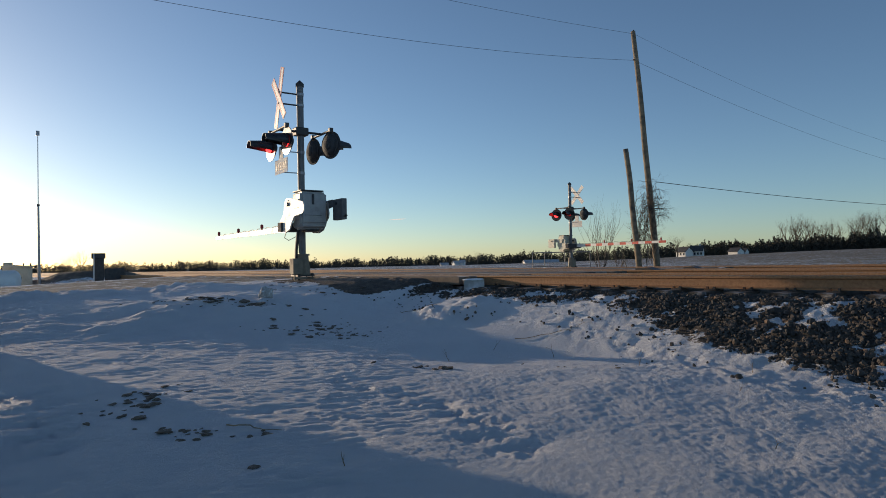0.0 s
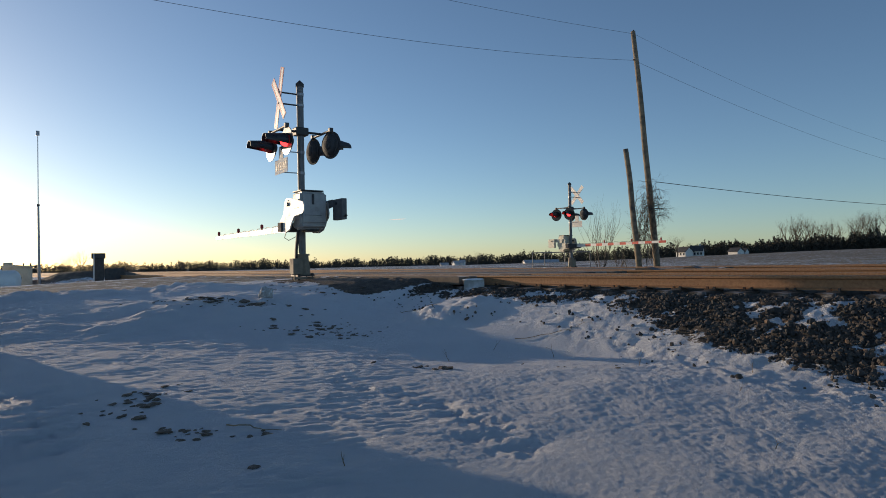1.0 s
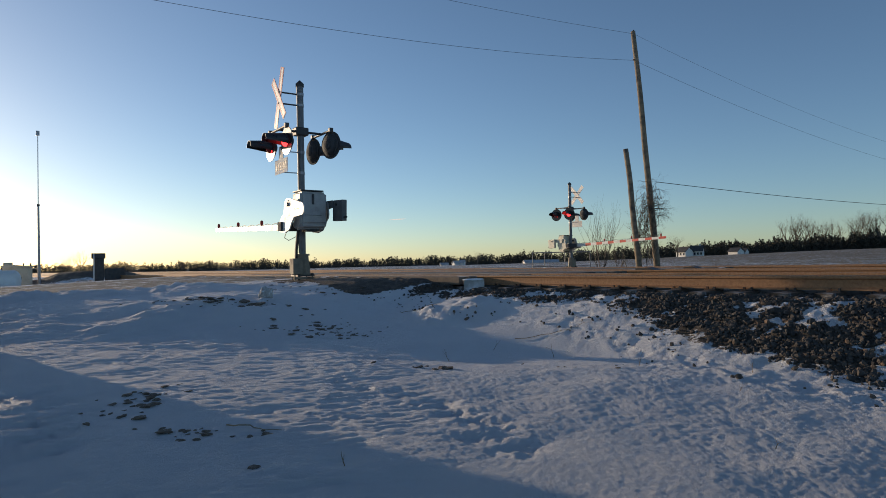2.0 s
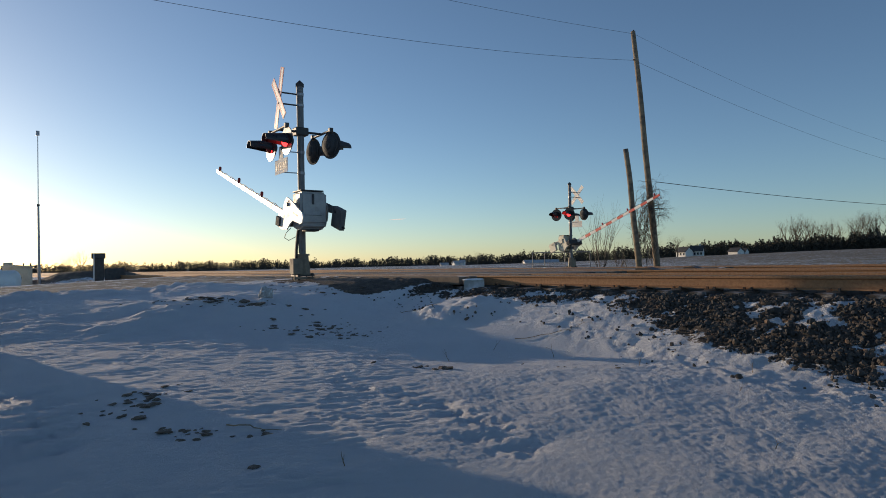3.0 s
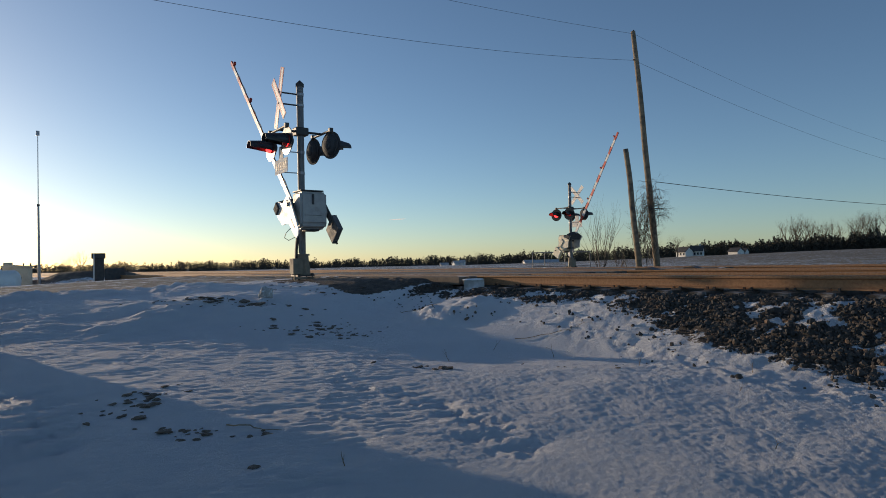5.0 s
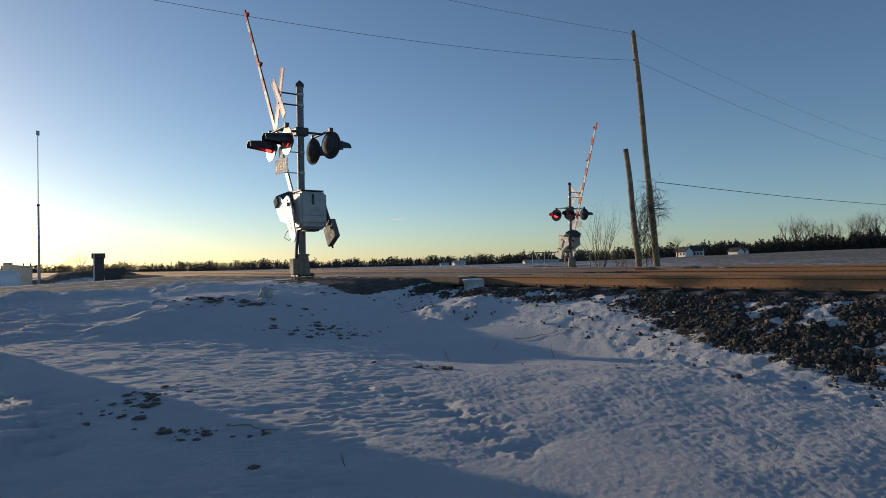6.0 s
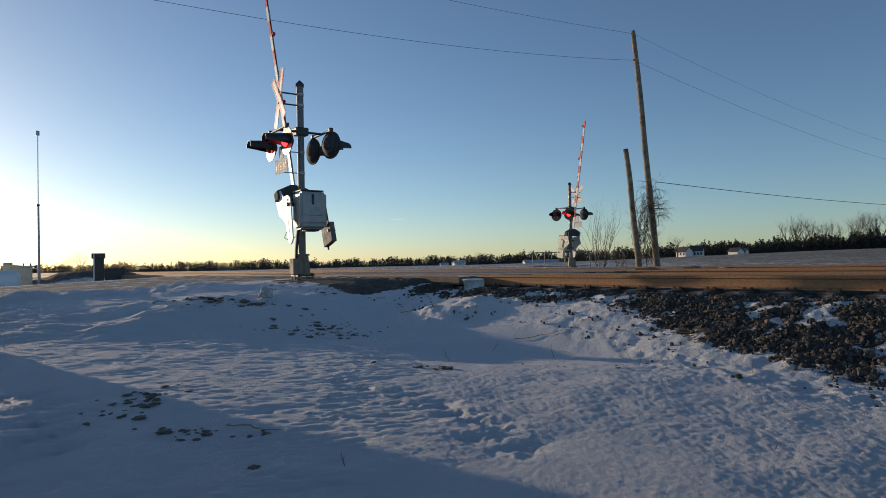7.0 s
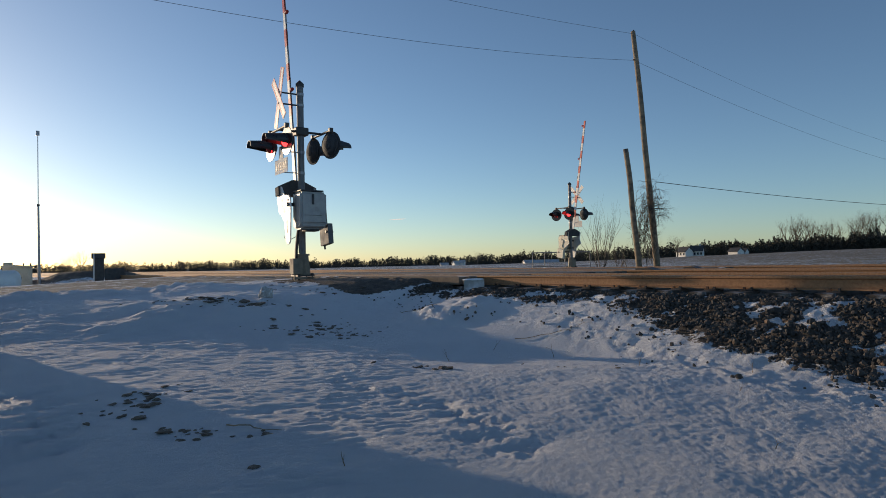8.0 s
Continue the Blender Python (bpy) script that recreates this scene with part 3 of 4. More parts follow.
def build_signal(x, y, z, turn, buck, yaws, arm_len, low=0.0, shell=M_BOX, iron=M_WEIGHT, group="crossing signals"):
    lz = 3.04 - low
    az = lz + 0.33
    sig = thing("crossing_signal", pose(x, y, z, 0, 0, turn),
                "galvanised level-crossing signal with red flashing lamps, crossbuck and gate", "crossing signal", group)
    # foundation, mast
    bm = B()
    box(bm, (-0.2, -0.2, 0.1), (0.2, 0.2, 0.13))
    for a in (-1, 1):
        for b in (-1, 1):
            tube(bm, (0.16 * a, 0.16 * b, -0.2), (0.16 * a, 0.16 * b, 0.17), 0.02, 0.02, 8)
            tube(bm, (0.16 * a, 0.16 * b, 0.13), (0.16 * a, 0.16 * b, 0.16), 0.035, 0.035, 6)
    part("base_plate", bm, M_DARK, sig)
    bm = B()
    tube(bm, (0, 0, 0.13), (0, 0, 0.56), 0.19, 0.14, 8)
    tube(bm, (0, 0, 0.56), (0, 0, 0.6), 0.17, 0.17, 8)
    part("mast_base", bm, M_BASE, sig, "flared cast mast base")
    bm = tube(B(), (0, 0, 0.5), (0, 0, 4.42), 0.078, 0.078, 20)
    mast = part("mast", bm, M_ALU, sig, smooth=False)
    bm = tube(B(), (0, 0, 4.4), (0, 0, 4.46), 0.1, 0.1, 8)
    tube(bm, (0, 0, 4.46), (0, 0, 4.55), 0.1, 0.01, 8)
    part("cap", bm, M_DARK, mast)
    bm = box(B(), (-0.3, -0.2, 0.15), (-0.08, 0.02, 0.5), 0.01)
    box(bm, (-0.26, -0.15, -0.2), (-0.23, -0.12, 0.16))
    box(bm, (-0.14, -0.15, -0.2), (-0.11, -0.12, 0.16))
    box(bm, (-0.28, -0.19, 0.04), (0.2, -0.15, 0.08))
    part("junction_box", bm, M_BASE, sig)
    bm = path_tube(B(), [(-0.2, -0.12, 0.5), (-0.2, -0.14, 0.7), (-0.19, -0.2, 1.0), (-0.2, -0.3, 1.2)], 0.035, 8)
    part("conduit", bm, M_DARK, sig)
    bm = path_tube(B(), [(-0.22, 0.1, 1.2), (-0.3, 0.2, 1.08), (-0.3, 0.3, 0.98), (-0.2, 0.3, 0.92), (-0.1, 0.1, 1.0), (-0.09, 0.0, 1.2), (-0.08, 0, 0.62)], 0.008, 5)
    part("loose_cable", bm, M_WIRE, sig)
    # crossbuck and its brackets
    crossbuck(sig, -0.48, buck[0], buck[1], M_WHITE, 4.08 - low)
    for z0 in (4.22 - low, 3.97 - low):
        part("sign_bracket", tube(B(), (-0.51, 0.02, z0), (0, 0, z0), 0.018, 0.018, 8), M_DARK, sig)
        part("mast_band", tube(B(), (0, 0, z0 - 0.03), (0, 0, z0 + 0.03), 0.086, 0.086, 16), M_PIPE, sig)
    # lamp arms
    part("junction_head", box(B(), (-0.15, -0.13, az - 0.09), (0.15, 0.13, az + 0.09), 0.025), M_DARK, sig)
    for s in (-1, 1):
        bm = tube(B(), (0.1 * s, 0, az), (0.52 * s, 0, az), 0.028, 0.028, 10)
        tube(bm, (0.52 * s, -0.5, az), (0.52 * s, 0.5, az), 0.028, 0.028, 10)
        arm_ = part("lamp_crossarm", bm, M_DARK, sig)
        for w in (-0.48, 0.48):
            bm = box(B(), (0.52 * s - 0.045, w - 0.045, az - 0.045), (0.52 * s + 0.045, w + 0.045, az + 0.06), 0.01)
            tube(bm, (0.5 * s, w, az), (0.42 * s, w, lz + 0.05), 0.024, 0.024, 8)
            part("lamp_hanger", bm, M_DARK, arm_)
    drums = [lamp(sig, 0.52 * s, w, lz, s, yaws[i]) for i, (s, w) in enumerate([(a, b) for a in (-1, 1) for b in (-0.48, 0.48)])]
    # count-of-tracks sign
    bm = box(B(), (-0.465, -0.36, 2.4), (-0.455, 0.38, 2.72))
    box(bm, (-0.465, -0.12, 2.72), (-0.455, 0.14, 3.0))
    plate = part("track_count_sign", bm, M_SIGN, sig, "white sign with the number three")
    cu = bpy.data.curves.new("digit", "FONT")
    cu.body, cu.size, cu.extrude, cu.align_x, cu.align_y = "3", 0.32, 0.001, "CENTER", "CENTER"
    tx = new("digit_curve", cu)
    dg = bpy.context.evaluated_depsgraph_get()
    me = bpy.data.meshes.new_from_object(tx.evaluated_get(dg))
    bpy.data.objects.remove(tx)
    me.materials.clear()
    me.materials.append(M_INK)
    digit = new("digit", me)
    digit.parent = plate
    digit.matrix_basis = Matrix.Translation((-0.468, 0.01, 2.87)) @ Matrix(((0, 0, -1, 0), (-1, 0, 0, 0), (0, 1, 0, 0), (0, 0, 0, 1)))
    bm = B()
    for k in range(6):
        box(bm, (-0.468, -0.31 + k * 0.11, 2.48), (-0.4655, -0.245 + k * 0.11, 2.65))
    part("lettering_bars", bm, M_INK, plate)
    for z0 in (2.43, 2.9):
        part("sign_bracket", tube(B(), (-0.46, 0.02, z0), (0, 0, z0), 0.012, 0.012, 6), M_PIPE, sig)
        part("mast_band", tube(B(), (0, 0, z0 - 0.03), (0, 0, z0 + 0.03), 0.086, 0.086, 16), M_PIPE, sig)
    for ob in [o for o in sig.children if o.name.startswith("track_count_sign")]:
        ob.location.z = -low
    # gate mechanism
    mz = -low - 0.03
    bm = prism(B(), [(-0.62, 1.27 + mz), (-0.54, 1.17 + mz), (-0.22, 1.15 + mz), (-0.14, 1.22 + mz), (-0.14, 2.0 + mz), (-0.62, 1.98 + mz)], -0.28, 0.34, 0)
    bmesh.ops.bevel(bm, geom=list(bm.edges), offset=0.05, segments=3, affect="EDGES")
    mech = part("mechanism_box", bm, shell, sig, "weathered gate mechanism housing")
    part("lid", box(B(), (-0.27, -0.6, 1.99 + mz), (0.27, -0.14, 2.02 + mz), 0.01), M_DARK, mech)
    part("latch", box(B(), (-0.022, -0.65, 1.7 + mz), (0.022, -0.622, 1.93 + mz), 0.006), M_DARK, mech)
    part("seam", box(B(), (-0.2, -0.626, 1.46 + mz), (0.2, -0.621, 1.468 + mz)), M_DARK, mech)
    part("skirt", box(B(), (-0.1, -0.5, 1.12 + mz), (0.2, -0.24, 1.17 + mz), 0.02), M_DARK, mech)
    part("shaft", tube(B(), (-0.39, PIVOT_Y, 1.72 + mz), (0.39, PIVOT_Y, 1.72 + mz), 0.04, 0.04, 12), M_DARK, sig)
    part("clamp", box(B(), (-0.13, -0.16, 1.3 + mz), (0.13, 0.1, 1.36 + mz), 0.01), M_DARK, sig)
    g = gate(sig, arm_len, 1.72 + mz, 0.51 + mz, shell, iron)
    return sig, g, drums


signal_a, gate_a, drums_a = build_signal(*SIGNAL_A, -0.065, 35.5, ((20, -36), (1.37, 1.15)), (0, 0, 17, 8), 6.4)
signal_b, gate_b, drums_b = build_signal(*SIGNAL_B, -0.2, 212.0, ((45, -45), (1.22, 1.22)), (0, 0, 16, 16), 5.68, 0.2, M_SUNLIT_CREAM, M_SUNLIT_CREAM)


# ---- poles and wires ----
def leaning_pole(name, foot, top, r0, r1, label):
    p = thing(name, Matrix.Translation(foot), label, "utility pole", "utility poles")
    d = Vector(top) - Vector(foot)
    pts = [Vector((0, 0, -0.3))] + [d * (k / 12) + Vector((0.03 * math.sin(k * 0.9), 0.0, 0)) * (k / 12) for k in range(13)]
    rad = [r0] + [r0 + (r1 - r0) * k / 12 for k in range(13)]
    bm = path_tube(B(), pts, rad, 16)
    bmesh.ops.contextual_create(bm, geom=[e for e in bm.edges if e.is_boundary and e.verts[0].co.z > 1])
    part("shaft", bm, M_POLE, p, "weathered brown timber shaft", True)
    return p


def sight(px, py, depth):
    """Plan helper: a place at a depth along the view."""
    return HOLD @ Vector(((px - 784) / 1119.7 * depth, (441 - py) / 1119.7 * depth, -depth))


P_FOOT, P_TOP = sight(1163, 472, 36), sight(1121, 56, 36)
S_FOOT, S_TOP = sight(1131, 472, 35.5), sight(1108, 264, 35.5)
tall_pole = leaning_pole("utility_pole", P_FOOT, P_TOP, 0.19, 0.13, "tall leaning weathered timber utility pole")
short_pole = leaning_pole("utility_pole", S_FOOT, S_TOP, 0.17, 0.14, "short cut-off leaning timber pole without wires")



def wire(name, a, b, sag, r, label):
    a, b = Vector(a), Vector(b)
    pts = [a + (b - a) * (k / 40) - Vector((0, 0, 4 * sag * (k / 40) * (1 - k / 40))) for k in range(41)]
    ob = part(name, path_tube(B(), pts, r, 6), M_WIRE)
    return tagged(ob, label, "overhead wire", "overhead wires")


U34 = Vector((math.cos(radians(ROAD_TURN)), math.sin(radians(ROAD_TURN)), 0))
W1, W2, W3 = sight(1122, 107, 36), sight(1121, 60, 36), sight(1160, 322, 36)
wire("overhead_wire", W1, W1 - U34 * 50 + Vector((0, 0, -1.0)), 1.5, 0.008, "thin dark overhead wire strung from the tall pole")
wire("overhead_wire", W2, W2 - U34 * 50 + Vector((0, 0, -0.6)), 0.9, 0.007, "thin dark overhead wire strung from the tall pole")
wire("overhead_wire", W1, W1 + U34 * 60 + Vector((0, 0, -3.6)), 1.3, 0.007, "thin dark overhead wire strung from the tall pole")
wire("overhead_wire", W2, W2 + U34 * 60 + Vector((0, 0, -3.6)), 1.3, 0.006, "thin dark overhead wire strung from the tall pole")
wire("overhead_cable", W3, W3 + U34 * 60 + Vector((0, 0, 0.4)), 0.48, 0.018, "sagging dark cable strung from the vine-covered pole")
for bm in (tube(B(), W2 + Vector((0, 0, -0.05)), W2 + Vector((0, 0, 0.22)), 0.05, 0.035, 10), tube(B(), W1 + Vector((-0.1, -0.1, 0)), W1 + Vector((0.15, 0, 0)), 0.04, 0.04, 8)):
    ins = part("insulator", bm, M_DARK, tall_pole)
    ins.matrix_parent_inverse = tall_pole.matrix_basis.inverted()


for run, drop in ((-50, 0.6), (60, 3.6)):
    top = W2 + U34 * run - Vector((0, 0, drop - 0.1))
    leaning_pole("utility_pole", Vector((top.x, top.y, ground_z(top.x, top.y))), top, 0.18, 0.13, "upright weathered timber utility pole carrying the wires")


# ---- bare trees, shrub, vines ----
def grow(bm, p, d, length, r, depth, rng, droop=0.0, spread=0.6):
    n = 4
    pts, rad = [p.copy()], [r]
    for k in range(n):
        d = (d + Vector((rng.uniform(-1, 1), rng.uniform(-1, 1), rng.uniform(-0.6, 1) - droop)) * 0.17).normalized()
        p = p + d * (length / n)
        pts.append(p.copy())
        rad.append(r * (1 - 0.42 * (k + 1) / n))
    path_tube(bm, pts, rad, 5 if depth > 2 else 3)
    if depth > 0:
        for k in range(rng.choice((2, 3, 3))):
            i = rng.choice((2, 3, 4, 4))
            q = Vector((rng.uniform(-1, 1), rng.uniform(-1, 1), rng.uniform(-0.3, 0.9))).normalized()
            grow(bm, pts[i], (d + q * spread).normalized(), length * rng.uniform(0.58, 0.82), rad[i] * 0.66, depth - 1, rng, droop, spread)


def bare_tree(x, y, height, seed, depth=5, label="leafless deciduous tree at the edge of the field", group="bare trees"):
    rng = random.Random(seed)
    t = thing("bare_tree", pose(x, y, ground_z(x, y)), label, "tree", group)
    bm = path_tube(B(), [(0, 0, -0.2), (0.02 * height, 0, height * 0.13), (0, 0.02 * height, height * 0.3)], [height * 0.03, height * 0.024, height * 0.021], 7)
    part("trunk", bm, M_FARTREE, t)
    bm = B()
    for k in range(5):
        a = k * 1.256 + rng.uniform(-0.4, 0.4)
        q = Vector((math.cos(a) * 0.5, math.sin(a) * 0.5, rng.uniform(0.7, 1.3))).normalized()
        grow(bm, Vector((0, 0.02 * height, height * rng.uniform(0.2, 0.3))), q, height * 0.3, height * 0.015, depth - 1, rng, 0.0, 0.75)
    part("crown", bm, M_FARTREE, t, "leafless branching crown")
    return t


def on_ground(px, depth):
    p = sight(px, 460, depth)
    return p.x, p.y


FAR_TREES = ((1199, 290, 10.5, 1), (1412, 330, 20, 2), (1440, 335, 18, 3), (1395, 330, 17, 4), (1465, 330, 17, 5), (1520, 325, 20, 6), (1545, 325, 21, 7), (1563, 320, 20, 8), (1488, 335, 15, 9),
             (1585, 325, 20, 14), (1533, 330, 18, 18), (1425, 328, 17, 19), (143, 210, 8.0, 10), (124, 215, 6.5, 11), (108, 215, 5.0, 12), (233, 260, 5.2, 13), (322, 300, 5.0, 15), (415, 330, 5.2, 16), (845, 330, 6.5, 17))
for px, depth, h, seed in FAR_TREES:
    bare_tree(*on_ground(px, depth), h, seed, 6)


def shrub(x, y, height, seed, label, stems=9):
    rng = random.Random(seed)
    t = thing("shrub", pose(x, y, ground_z(x, y)), label, "shrub")
    for k in range(stems):
        a = rng.uniform(0, 6.28)
        q = Vector((math.cos(a) * 0.35, math.sin(a) * 0.35, 1)).normalized()
        bm = B()
        grow(bm, Vector((math.cos(a) * 0.12, math.sin(a) * 0.12, -0.05)), q, height * rng.uniform(0.45, 0.62), 0.018, 2, rng, -0.25, 0.4)
        part("stem", bm, M_BARK, t)
    return t


shrub(*on_ground(1064, 34.0), 2.9, 31, "leafless upright shrub beside the crossing", 15)
shrub(*on_ground(1095, 36.0), 1.5, 32, "low leafless shrub under the poles", 6)


def vines():
    rng = random.Random(7)
    t = thing("dead_vine", Matrix.Translation(P_FOOT), "tangle of dead leafless vine climbing the timber poles", "vine")
    rel = S_FOOT - P_FOOT
    span, span_s = (P_TOP - P_FOOT), (S_TOP - S_FOOT)
    for k in range(4):
        bm = B()
        for j in range(9):
            lo, hi = rng.uniform(0.0, 0.1), rng.uniform(0.28, 0.36)
            side = rng.random()
            pts = []
            q = Vector((rng.uniform(-0.3, 0.3), rng.uniform(-0.3, 0.3), 0))
            for i in range(14):
                f = i / 13
                h = lo + (hi - lo) * f
                a = span * h
                b = rel + span_s * min(1, h * span.z / span_s.z)
                mixv = side * (1 - f ** 1.6)
                q += Vector((rng.uniform(-0.17, 0.17), rng.uniform(-0.17, 0.17), rng.uniform(-0.06, 0.06)))
                q *= 0.96
                pts.append(a * (1 - mixv) + b * mixv + q)
            path_tube(bm, pts, [0.017 * (1 - 0.5 * i / 13) for i in range(14)], 4)
            for i in range(3, 13, 2):
                grow(bm, pts[i], Vector((rng.uniform(-1, 1), rng.uniform(-1, 1), rng.uniform(-0.4, 0.5))).normalized(), rng.uniform(0.2, 0.5), 0.009, 2, rng, 0.25, 0.9)
        part("vine_stem", bm, M_BARK, t, "tangled woody vine stems")
    bm = B()
    for j in range(40):
        h = rng.uniform(0.2, 0.365)
        d = Vector((rng.uniform(-0.5, 1.3), rng.uniform(-0.8, 0.4), rng.uniform(0.0, 0.5))).normalized()
        grow(bm, span * h, d, rng.uniform(0.35, 0.62), 0.012, 3, rng, 0.75, 0.6)
    part("hanging_twigs", bm, M_BARK, t, "thin drooping twigs")


vines()


# ---- distant woods ----
def woods(px0, px1, d0, d1, h0, h1, count, seed, label, slim=0.5):
    rng = random.Random(seed)
    vs, fs = [], []
    fr = [rng.random() for _ in range(count)]
    xy = [on_ground(px0 + (px1 - px0) * f, d0 + (d1 - d0) * f + rng.uniform(-25, 25)) for f in fr]
    zz = relief(np.array([p[0] for p in xy]), np.array([p[1] for p in xy]))
    for f, (x, y), zg in zip(fr, xy, zz):
        h = (h0 + (h1 - h0) * f) * rng.choice((0.55, 0.75, 0.9, 1.0, 1.0, 1.12, 1.3)) * rng.uniform(0.85, 1.1)
        h *= 1.04 + 0.1 * math.sin(f * 31 + seed) + 0.08 * math.sin(f * 73 + 2 * seed)
        z, fir = float(zg) - 0.3, rng.random() < slim
        for k in range(64):
            g = (k + rng.random()) / 64
            wid = (h * 0.24 * (1 - g) + 0.12 if fir else h * 0.36 * math.sqrt(max(0.02, 1 - (2 * g - 0.85) ** 2 / 1.4)))
            a, rr = rng.uniform(0, 6.28), wid * rng.uniform(0.3, 1.0)
            cx, cy, cz = x + rr * math.cos(a), y + rr * math.sin(a), z + g * h
            s = h * rng.uniform(0.04, 0.085)
            n = len(vs)
            for q in range(4):
                vs.append((cx + rng.uniform(-s, s), cy + rng.uniform(-s, s), cz + rng.uniform(-s, s) * (0.8 if q else 1.3)))
            fs += [(n, n + 1, n + 2), (n, n + 3, n + 1)]
    me = bpy.data.meshes.new("woods")
    me.from_pydata(vs, [], fs)
    me.materials.append(M_FIR)
    return tagged(new("woods", me), label, "woods", "distant woods", "stuff")


woods(-40, 560, 390, 390, 4.4, 4.4, 1300, 1, "low dark distant tree belt behind the snowy field", 0.2)
woods(540, 930, 390, 380, 3.5, 4.5, 1200, 2, "dark mixed distant tree belt behind the snowy field", 0.6)
woods(900, 1260, 370, 340, 4.4, 5.3, 800, 3, "dark mixed distant tree belt behind the snowy field")
woods(1240, 1640, 340, 330, 5.0, 7.2, 1500, 4, "dense dark conifer wood behind the rising field", 0.7)


# ---- farm buildings far off ----
def house(px, depth, length, deep, wall, roof, turn, label, roof_mat=None, windows=3, chimney=False, name="house"):
    x, y = on_ground(px, depth)
    h = thing(name, pose(x, y, ground_z(x, y) - 0.1, 0, 0, turn), label, "house" if name == "house" else "barn", "distant buildings")
    bm = prism(B(), [(-deep / 2, 0), (deep / 2, 0), (deep / 2, wall), (0, wall + roof), (-deep / 2, wall)], -length / 2, length / 2, 0)
    part("wall", bm, M_HOUSE, h)
    for s in (-1, 1):
        bm = prism(B(), [(s * (deep / 2 + 0.4), wall - 0.25), (0, wall + roof + 0.1), (0, wall + roof + 0.3), (s * (deep / 2 + 0.4), wall - 0.02)], -length / 2 - 0.35, length / 2 + 0.35, 0)
        rf = part("roof", bm, roof_mat or M_ROOF, h, "pitched roof slope")
    if chimney:
        part("chimney", box(B(), (length * 0.2, -0.4, wall + roof - 0.6), (length * 0.2 + 0.7, 0.4, wall + roof + 1.0), 0.03), M_CONC, rf)
    for k in range(windows):
        c = -length / 2 + length * (k + 0.5) / windows
        for z in ((1.0, 3.2) if wall > 4 else (0.7,) if wall > 1.9 else ()):
            bm = box(B(), (c - 0.5, -deep / 2 - 0.05, z), (c + 0.5, -deep / 2 + 0.1, z + 1.3), 0.02)
            win = part("window", bm, M_HOUSE, h)
            part("pane", box(B(), (c - 0.4, -deep / 2 - 0.07, z + 0.1), (c + 0.4, -deep / 2 + 0.05, z + 1.2)), M_GLASS, win)
    return h


house(1212, 292, 5.5, 5, 2.4, 2.0, -64, "white farmhouse wing with a dark roof at the field's edge")
house(1234, 294, 5.5, 5, 2.7, 2.2, -30, "white farmhouse with dark roof and several windows", None, 4, True)
house(1303, 300, 5, 5, 1.7, 1.5, -60, "small white outbuilding with a dark roof", None, 2, False, "barn")
house(1315, 303, 4, 4, 1.4, 1.5, -50, "small grey-white shed beside the outbuilding", M_ROOF, 1, False, "barn")
house(806, 330, 2.6, 3, 1.1, 1.1, 30, "distant white farmhouse in front of dark trees", M_ROOFSNOW, 2)
house(818, 335, 2.6, 3, 1.5, 1.1, -20, "distant white gabled farmhouse in front of dark trees", M_ROOFSNOW, 2)
house(786, 340, 4, 3, 0.5, 0.8, 10, "low distant shed with a snow-covered roof", M_ROOFSNOW, 1, False, "barn")
house(944, 300, 9, 6, 0.4, 1.0, 6, "long low distant barn with a snow-covered roof", M_ROOFSNOW, 3, False, "barn")
house(975, 305, 7, 5, 0.4, 0.9, -8, "long low distant barn with a snow-covered roof", M_ROOFSNOW, 3, False, "barn")


# ---- across the road: equipment hut, radio mast, marker, snow heap ----
def facing(px, depth):
    x, y = on_ground(px, depth)
    return pose(x, y, ground_z(x, y), 0, 0, -math.degrees(math.atan2(x, y)))


hut = thing("equipment_hut", facing(31, 32) @ pose(0, 0, -0.12), "pale metal railway equipment hut with a flat roof", "hut")
part("body", box(B(), (-0.62, -0.5, 0.05), (0.62, 0.5, 1.2), 0.015), M_HUT, hut)
part("roof", prism(B(), [(-0.7, 1.26), (-0.45, 1.33), (0.7, 1.22), (0.7, 1.17), (-0.7, 1.17)], -0.58, 0.58, 1), M_HUT, hut)
door = part("door", box(B(), (0.08, -0.525, 0.15), (0.56, -0.49, 1.05), 0.01), M_HUT, hut)
part("handle", box(B(), (0.14, -0.55, 0.55), (0.17, -0.52, 0.68), 0.004), M_DARK, door)
part("vent", box(B(), (-0.6, -0.25, 1.3), (-0.2, 0.1, 1.42), 0.03), M_HUT, hut)
for a in (0.25, 0.55):
    part("roof_stub", tube(B(), (a, 0, 1.2), (a, 0, 1.38), 0.03, 0.03, 8), M_DARK, hut)
part("footing", box(B(), (-0.66, -0.52, -0.2), (0.66, 0.52, 0.06)), M_CONC, hut)

radio = thing("radio_mast", facing(69.5, 32.5), "slender two-stage radio mast with a small antenna head", "radio mast")
part("lower_tube", tube(B(), (0, 0, -0.2), (-0.03, 0, 4.2), 0.065, 0.05, 12), M_PIPE, radio)
part("collar", tube(B(), (-0.03, 0, 4.15), (-0.03, 0, 4.25), 0.07, 0.07, 12), M_DARK, radio)
part("upper_tube", tube(B(), (-0.03, 0, 4.2), (-0.03, 0, 7.86), 0.022, 0.018, 8), M_PIPE, radio)
part("antenna_head", box(B(), (-0.11, -0.06, 7.8), (0.05, 0.06, 8.04), 0.02), M_PIPE, radio)

